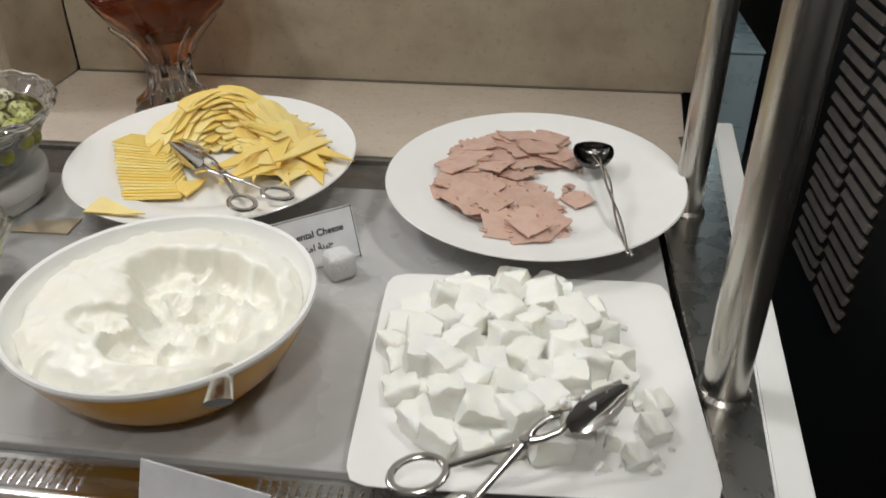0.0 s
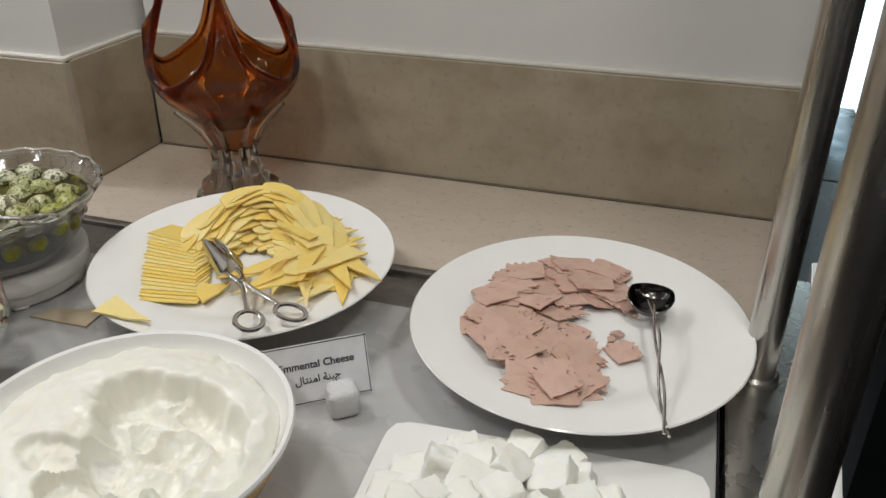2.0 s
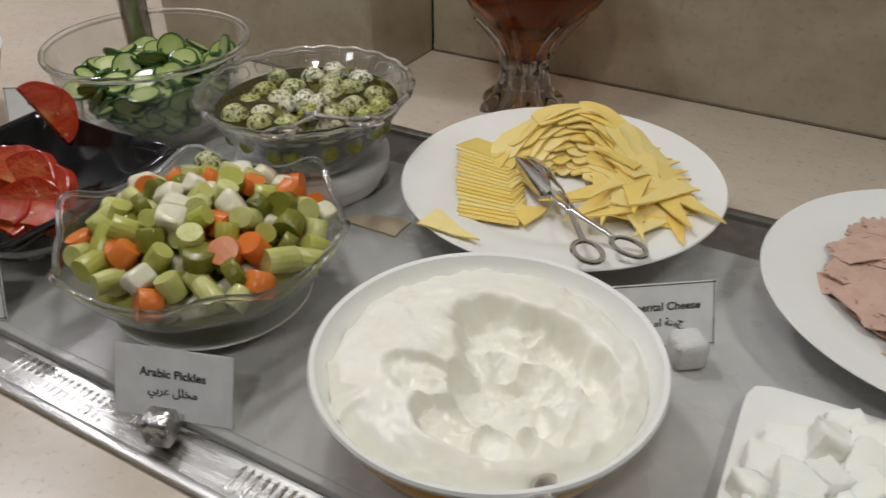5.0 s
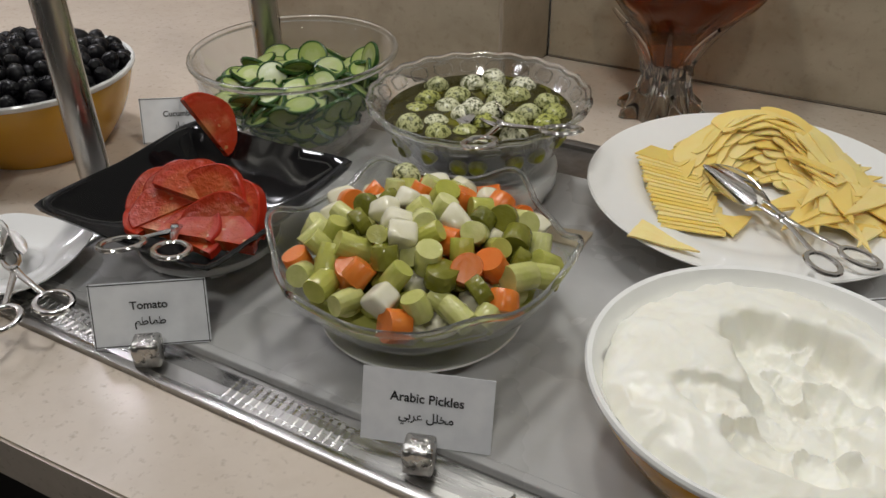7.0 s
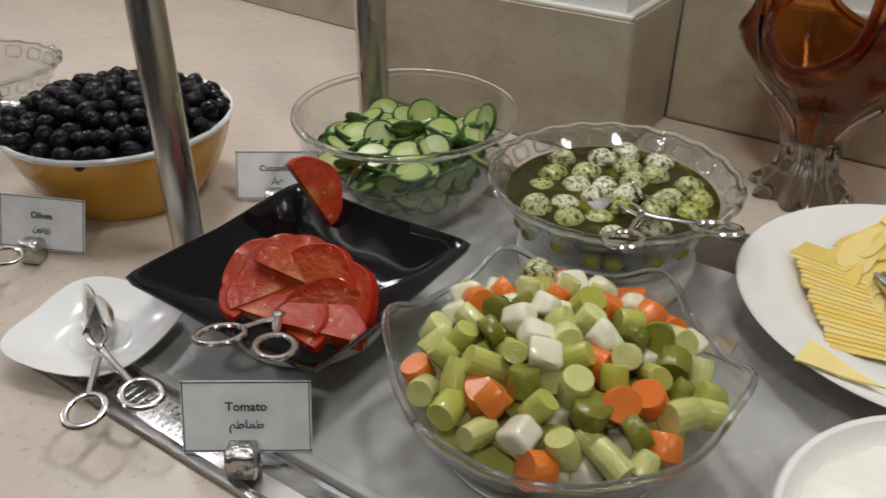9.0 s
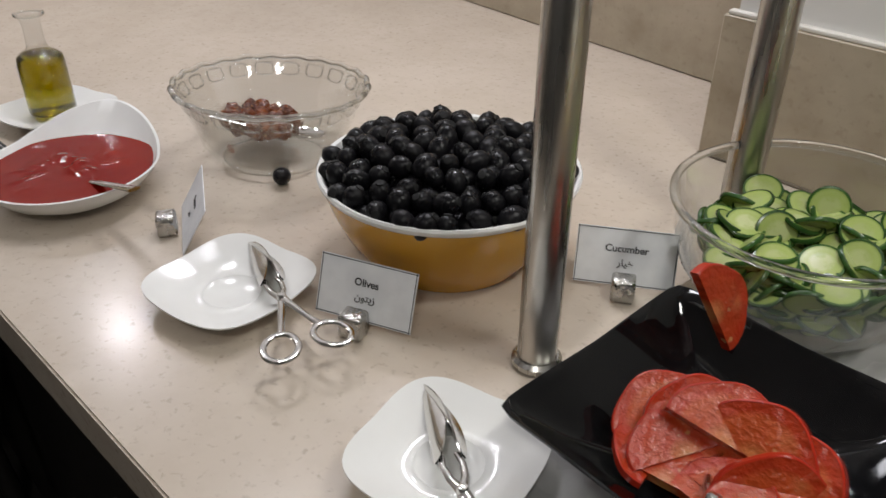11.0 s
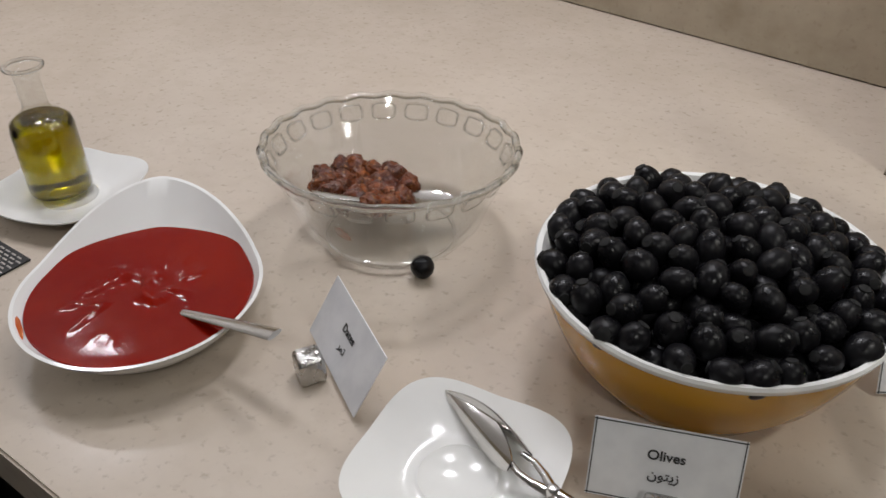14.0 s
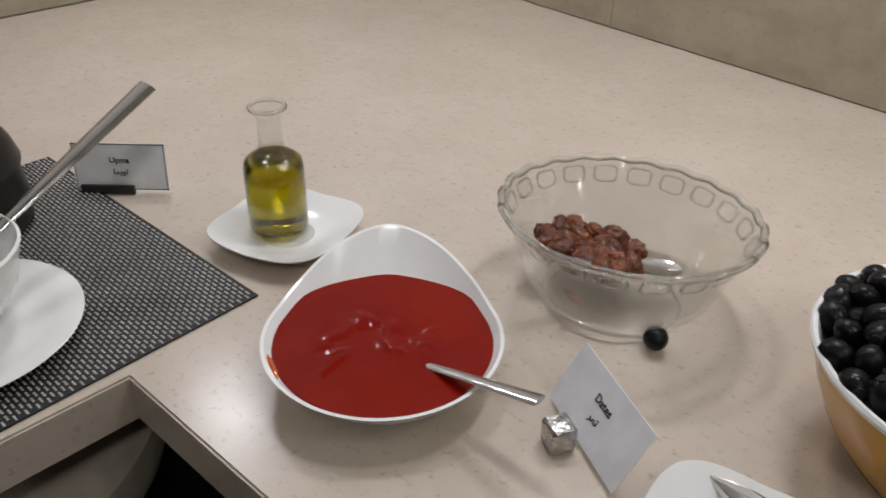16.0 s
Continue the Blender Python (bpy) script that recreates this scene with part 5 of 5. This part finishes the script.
def tongs(m, spread, label, squeeze=-2.5, lengthen=1.25, roll=62, reach=0.080):
    """Scissor tongs: pivot at the origin, blades along +y, ring handles along -y."""
    t = thing("serving_tongs", m, label, "tongs", "serving tongs")
    part("pivot", lathe([(0.0, 0.0050), (0.003, 0.0045), (0.0042, 0.003), (0.0042, -0.003), (0.0, -0.0045)], 16), chrome_mat, t)
    for s in (1, -1):
        turn = Matrix.Rotation(radians(s * spread / 2), 4, "Z")
        up_pts = [(s * 0.0052, 0.034, 0), (s * 0.0068, 0.024, 0), (s * 0.0050, 0.012, 0), (0, 0, s * 0.0012)]
        down_pts = [tuple(turn @ Vector(p)) for p in ((0, -0.014, 0), (0, -0.032 * lengthen, 0), (0, -0.046 * lengthen, 0))]
        arm = tube(up_pts + down_pts, [0.0022, 0.0024, 0.0030, 0.0042, 0.0034, 0.0028, 0.0032], 10, 0.65)
        ring = moved(tube([(0.0148 * math.cos(2 * math.pi * k / 32) * 0.92, -0.046 * lengthen - 0.0165 + 0.0180 * math.sin(2 * math.pi * k / 32), 0) for k in range(32)], 0.0029, 8, 0.75, True), turn)
        a = part("arm", join(arm, ring), chrome_mat, t, "steel arm with finger ring")
        part("blade", moved(blade_mesh(s, 0.0105, reach), pose(s * 0.0052, 0, 0, 0, 0, -s * squeeze) @ pose(s * 0.0045, 0, 0.001, 0, s * roll, 0)), chrome_mat, a, "dished steel blade")
    return t


def aim(px, py, z, bx, by, tilt=0.0, roll=0.0):
    """Pose with the pivot at (px, py, z) and blades towards (bx, by)."""
    return pose(px, py, z, 0, 0, math.degrees(math.atan2(by - py, bx - px)) - 90) @ pose(0, 0, 0, tilt, roll, 0)


tongs(CHEESE_M @ aim(-0.343, 0.750, TOP + 0.030, -0.437, 0.828, 0, 8), 32, "steel scissor tongs lying on the cheese plate", -1.5, 1.38, 50, 0.088)
tongs(aim(0.005, 0.378, TOP + 0.044, 0.059, 0.426, 4, 0), 34, "steel scissor tongs caked with white cheese", -2.5, 1.2, 40, 0.060)
for i in range(16):
    u = rng.uniform(0.45, 1.0)
    item("cheese_crumb", cubes[i % 6], pose(0.005 + 0.064 * u + rng.uniform(-0.006, 0.006), 0.378 + 0.057 * u + rng.uniform(-0.006, 0.006), TOP + 0.047 + 0.006 * u, 40 * i, 25 * i, 0) @ Matrix.Scale(rng.uniform(0.10, 0.26), 4), "white cheese crumb stuck to the tongs", "cheese crumb", "cheese crumbs")
tongs(aim(-0.874, 0.360, TOP + 0.024, -0.972, 0.413, -4, 0), 29, "steel scissor tongs resting on the empty saucer", -3.5, 1.32, 62, 0.084)
tongs(aim(-1.127, 0.392, TOP + 0.024, -1.221, 0.420, -3, 0), 34, "steel scissor tongs resting on the square saucer", -3.5, 1.2, 60)
tongs(aim(-0.752, 0.436, TOP + 0.060, -0.768, 0.49, -13, 0), 52, "steel scissor tongs lying on the tomato slices", 3, 0.72, 52, 0.066)
tongs(aim(-0.561, 0.666, TOP + 0.103, -0.635, 0.735, -12, 0), 76, "steel scissor tongs resting across the mushrooms", 14, 1.0, 35)

# serving spoon with twisted handle on the meat plate
spoon = thing("serving_spoon", MEAT_M @ pose(0.058, 0.838, TOP + 0.020) @ Matrix.Scale(1.18, 4), "steel serving spoon with dark-reflecting bowl and twisted handle", "spoon", "spoons")
bm = lathe([(0.0, 0.0), (0.010, 0.001), (0.018, 0.005), (0.0205, 0.012), (0.0195, 0.0125), (0.017, 0.0065), (0.009, 0.0025), (0.0, 0.0018)], 36)
for v in bm.verts:
    v.co.y *= 1.05
    if v.co.y > 0.010:
        v.co.y = 0.010 + (v.co.y - 0.010) * 0.45
# the dark room's reflection is put into the bowl's steel colour
spoon_mat = Mat("dark_reflection_steel", (0.10, 0.095, 0.09), 0.16, 1.0).gloss(60, 0.10, 0.24).m
part("bowl", moved(bm, pose(0, 0, 0.0, 14, 0, 0)), spoon_mat, spoon, "polished spoon bowl with dark reflection in its colour")
tw = [tube([(0.002 * math.cos(9 * u + p) + 0.026 * u, -0.012 - 0.155 * u, 0.012 - 0.012 * u + 0.016 * math.sin(math.pi * min(1, u * 1.2)) * (1 - u) + 0.002 * math.sin(9 * u + p)) for u in [i / 28 for i in range(29)]], 0.0012, 8) for p in (0, math.pi)]
part("handle", join(*tw), chrome_mat, spoon, "twisted steel handle")


def plain_spoon(name, a, b, width, label, bowl_at=None):
    """A flat-handled spoon from a (bowl side) to b (handle end)."""
    a, b = Vector(a), Vector(b)
    t = thing(name, Matrix.Translation(a), label, "spoon", "spoons")
    d = b - a
    pts = [d * (i / 10) for i in range(11)]
    part("handle", tube(pts, [width * (0.55 + 0.45 * (i / 10)) for i in range(11)], 12, 0.30), chrome_mat, t, "flat steel handle")
    if bowl_at:
        bm = ellipsoid(0.022, 0.015, 0.005, 24, 12)
        for v in list(bm.verts):
            if v.co.z > 0.0008:
                v.co.z = 0.0016 - v.co.z * 0.8
        part("bowl", moved(bm, Matrix.Translation(Vector(bowl_at) - a) @ pose(0, 0, 0, 0, -8, math.degrees(math.atan2(d.y, d.x)))), chrome_mat, t, "steel spoon bowl")
    return t


plain_spoon("sauce_spoon", (-1.440, 0.357, TOP + 0.028), (-1.333, 0.364, TOP + 0.057), 0.0068, "steel spoon handle sticking out of the sauce")
plain_spoon("date_spoon", (-1.390, 0.565, TOP + 0.036), (-1.437, 0.503, TOP + 0.062), 0.0045, "steel spoon lying in the bowl of dates", (-1.379, 0.592, TOP + 0.034))
plain_spoon("cream_spoon", (-0.209, 0.422, TOP + 0.058), (-0.186, 0.355, TOP + 0.079), 0.0098, "steel spoon handle leaning over the bowl's rim")
ladle = plain_spoon("soup_ladle", (-1.778, 0.140, TOP + 0.045), (-1.786, 0.345, TOP + 0.153), 0.0130, "long steel ladle standing in the deep bowl", (-1.770, 0.110, TOP + 0.035))

# ---- cards ----


def text_mesh(body, size, material, parent, m, bold=0.0):
    cu = bpy.data.curves.new("text", "FONT")
    cu.body, cu.size, cu.align_x, cu.align_y, cu.extrude, cu.offset = body, size, "CENTER", "CENTER", 0.0001, bold
    tmp = new("tmp", cu)
    bpy.context.view_layer.update()
    me = bpy.data.meshes.new_from_object(tmp.evaluated_get(bpy.context.evaluated_depsgraph_get()))
    bpy.data.objects.remove(tmp)
    me.materials.clear()
    me.materials.append(material)
    ob = new("lettering", me)
    ob.parent = parent
    ob.matrix_local = m
    return ob


def sign(x, y, rot, latin, arabic, label, block=True, off=0.0, border=True, lean=22, white=False, fwd=0.015, W=0.0905):
    H = 0.0525
    t = thing("name_card", pose(x, y, TOP + 0.004, 0, 0, rot), label, "name card", "name cards")
    face = pose(0, 0, 0, -lean, 0, 0)
    c = part("card", moved(box(-W / 2, W / 2, -0.0005, 0.0005, 0, H), face), laminate_mat if border else card_mat, t, "laminated white paper card", False)
    if border:
        strips = [box(-W / 2, W / 2, -0.0008, -0.00055, H - 0.0016, H - 0.0009), box(-W / 2, W / 2, -0.0008, -0.00055, 0.0009, 0.0016), box(-W / 2 + 0.0009, -W / 2 + 0.0016, -0.0008, -0.00055, 0, H), box(W / 2 - 0.0016, W / 2 - 0.0009, -0.0008, -0.00055, 0, H)]
        part("border", moved(join(*strips), face), ink_mat, c, "thin black printed border", False)
    flat_ = face @ pose(0, -0.0009, 0, 90, 0, 0)
    text_mesh(latin, 0.0090, ink_mat, c, flat_ @ Matrix.Translation((0, 0.0335, 0)), 0.00016)
    text_mesh(arabic, 0.0088, ink_mat, c, flat_ @ Matrix.Translation((0, 0.0205, 0)), 0.00012)
    if block:
        b = thing("card_holder", pose(x, y, TOP + 0.001, 0, 0, rot) @ Matrix.Translation((off, -fwd, 0)), "white fuzzy cube holding the name card" if white else "hammered steel cube holding the name card", "card holder", "card holders")
        k = 1.28 if white else 1.0
        bm = box(-0.0105 * k, 0.0105 * k, -0.010 * k, 0.010 * k, 0, 0.0205 * k, 0.003 if not white else 0.006, 3)
        if not white:
            for v in bm.verts:
                if v.co.z > 0.015:
                    v.co.z += 0.0022 * math.cos(v.co.y / 0.010 * 1.3)
        part("cube", bm, white_mat if white else hammered_mat, b)
    return t


white_mat = Mat("white_foam", (0.74, 0.74, 0.74), 0.7).mottled((0.60, 0.60, 0.60), 120, 0.5).bump(260, 0.003, 0.8).m
sign(-0.196, 0.618, 36, "Emmental Cheese", "\uFE9D\uFE92\uFEE8\uFE94 \uFE8D\uFEE3\uFEE8\uFE98\uFE8E\uFEDD"[::-1], "white name card for cheese with black border", off=0.016, white=True)
sign(-0.715, 0.360, 35, "Tomato", "\uFEC3\uFEE4\uFE8E\uFEC3\uFEE2"[::-1], "laminated name card for tomato beside the tray")
sign(-0.4730, 0.371, 18, "Arabic Pickles", "\uFEE3\uFEA8\uFEE0\uFEDE \uFECB\uFEAE\uFE91\uFEF2"[::-1], "white name card for pickles in front of the glass bowl", border=False)
sign(-1.077, 0.437, 24, "Olives", "\uFEAF\uFEF3\uFE98\uFEEE\uFEE5"[::-1], "laminated name card for olives in front of the bowl", fwd=0.014)
sign(-1.320, 0.398, -27, "Dates", "\uFE97\uFEE4\uFEAE"[::-1], "white name card for dates leaning on a steel cube", border=False, off=-0.004, fwd=0.014, lean=31, W=0.100)
sign(-0.960, 0.645, 35, "Cucumber", "\uFEA7\uFEF4\uFE8E\uFEAD"[::-1], "laminated name card for cucumber behind the black bowl")
up = sign(-1.891, 0.344, 44, "Upma", "\uFE8D\uFEED\uFE91\uFEE4\uFE8E"[::-1], "laminated name card for semolina porridge behind the mat", block=False, lean=8, W=0.100)
part("holder_foot", box(-0.044, 0.014, -0.006, -0.0012, -0.003, 0.007, 0.001), dark_mat, up, "dark card foot", False)
sign(-0.190, 0.300, -12, "", "", "white name card at the tray's front rail", border=False)

# ---- woven mat ----
mat_thing = thing("woven_placemat", pose(-1.630, 0.338, TOP + 0.0005, 0, 0, 2.5), "black and grey woven vinyl placemat on the counter", "placemat")
base_mat = Mat("black_vinyl", (0.006, 0.006, 0.0065), 0.6).mottled((0.02, 0.02, 0.02), 200, 0.5).m
strand_mat = Mat("grey_vinyl_strand", (0.74, 0.70, 0.65), 0.30).island((0.52, 0.48, 0.45), 1.0).mottled((0.46, 0.43, 0.41), 300, 0.4).m
MW, MH = 0.40, 0.30
part("backing", box(-MW, 0, -MH, 0, 0, 0.0016), base_mat, mat_thing, "", False)
vs, fs = [], []
row = 0
yy = -MH + 0.002
while yy < -0.003:
    xx = -MW + 0.001 + (row % 2) * 0.0046
    while xx < -0.007:
        b0 = len(vs)
        x1, y1 = xx + 0.0066, yy + 0.0018
        vs += [(xx, yy, 0.0015), (x1, yy, 0.0015), (x1, y1, 0.0015), (xx, y1, 0.0015), (xx + 0.0012, yy + 0.0006, 0.0025), (x1 - 0.0012, yy + 0.0006, 0.0025), (x1 - 0.0012, y1 - 0.0006, 0.0025), (xx + 0.0012, y1 - 0.0006, 0.0025)]
        fs += [(b0, b0 + 1, b0 + 5, b0 + 4), (b0 + 1, b0 + 2, b0 + 6, b0 + 5), (b0 + 2, b0 + 3, b0 + 7, b0 + 6), (b0 + 3, b0, b0 + 4, b0 + 7), (b0 + 4, b0 + 5, b0 + 6, b0 + 7)]
        xx += 0.0092
    yy += 0.0043
    row += 1
me = bpy.data.meshes.new("weave")
me.from_pydata(vs, [], fs)
me.materials.append(strand_mat)
ob = new("weave", me)
ob.parent = mat_thing
tagged(ob, "woven grey vinyl strands", "", "", "stuff")

kettle = thing("soup_kettle", pose(-1.930, 0.188, TOP + 0.0035), "dark domed soup kettle on the woven mat", "kettle")
part("body", lathe([(0.0, 0.0), (0.066, 0.0), (0.071, 0.006), (0.0725, 0.030), (0.070, 0.062), (0.0715, 0.064), (0.0, 0.064)], 56), grille_mat, kettle, "black kettle body")
lid = part("lid", lathe([(0.073, 0.0645), (0.0735, 0.068), (0.068, 0.086), (0.055, 0.110), (0.032, 0.128), (0.0, 0.134)], 56), grille_mat, kettle, "dark domed lid")
part("knob", lathe([(0.006, 0.133), (0.005, 0.140), (0.010, 0.146), (0.008, 0.152), (0.0, 0.153)], 24), chrome_mat, lid)

# ---- beside the counter ----
stool = thing("round_stool", pose(-1.85, 0.09, 0.03), "beige upholstered round stool under the counter's edge", "stool")
seat_mat = Mat("beige_upholstery", (0.68, 0.60, 0.50), 0.6).mottled((0.42, 0.35, 0.27), 30, 0.5).bump(300, 0.001, 0.4).m
part("seat", lathe([(0.0, 0.66), (0.19, 0.66), (0.212, 0.668), (0.218, 0.69), (0.212, 0.715), (0.19, 0.726), (0.0, 0.73)], 64), seat_mat, stool)
for k in range(4):
    a = radians(45 + 90 * k)
    part("leg", tube([(0.15 * math.cos(a), 0.15 * math.sin(a), 0.665), (0.20 * math.cos(a), 0.20 * math.sin(a), -0.03)], 0.014, 12), dark_mat, stool)

slat_mat = Mat("brown_grey_slat", (0.20, 0.175, 0.16), 0.4).mottled((0.11, 0.095, 0.085), 40, 0.5).m
app = thing("black_appliance", pose(0.455, 0.60, 0), "tall black appliance with louvred side panel", "appliance")
part("body", box(0.012, 0.60, 0.0, 0.80, 0.0, 1.30, 0.01), grille_mat, app)
part("side_frame", box(0.0, 0.0115, 0.0, 0.80, 0.05, 1.30), grille_mat, app)
for c_ in range(2):
    for r_ in range(22):
        part("slat", moved(box(-0.003, 0.003, -0.056, 0.056, -0.0065, 0.0065, 0.001, 1), pose(-0.004, 0.58 - 0.135 * c_, 0.60 + 0.024 * r_, 0, 20, 0)), slat_mat, app, "", False)
for r_ in range(2):
    part("knob", moved(lathe([(0.0, 0.02), (0.022, 0.02), (0.026, 0.014), (0.026, 0.0)], 24), pose(-0.002, 0.20, 0.95 + 0.1 * r_, 0, -90, 0)), grille_mat, app)
# the window's cold blue light on the steel is put into its colour
steel_blue = Mat("window_lit_brushed_steel", (0.42, 0.55, 0.62), 0.36, 0.35).mottled((0.33, 0.42, 0.48), 20, 0.5, stretch=(1, 1, 0.1)).gloss(30, 0.22, 0.4).m
cab = thing("steel_cabinet", pose(0.238, 1.15, 0), "brushed steel service cabinet beyond the counter's end", "cabinet")
part("body", box(0.0, 0.075, 0.0, 0.30, 0.0, 0.9495, 0.003), steel_blue, cab)
part("top", box(-0.001, 0.076, -0.001, 0.301, 0.950, 0.955, 0.002), steel_blue, cab)


# bright window far behind the service side
win = tagged(new("window_1"), "tall bright daylight window far beyond the service side", "window", "", "structure")
win.location = (0.525, 2.98, 1.10)
glow = bpy.data.materials.new("daylight_beyond")
glow.use_nodes = True
g = glow.node_tree.nodes["Principled BSDF"]
g.inputs["Emission Color"].default_value, g.inputs["Emission Strength"].default_value = (0.70, 0.90, 1.0, 1), 2.2
part("pane", box(-0.11, 0.11, 0.0, 0.01, -0.95, 0.95), glow, win, "bright daylit pane", False)
for a_, b_ in ((-0.15, -0.111), (0.111, 0.15)):
    part("window_frame", box(a_, b_, -0.03, -0.001, -0.89, 0.89), paint_mat, win, "", False)
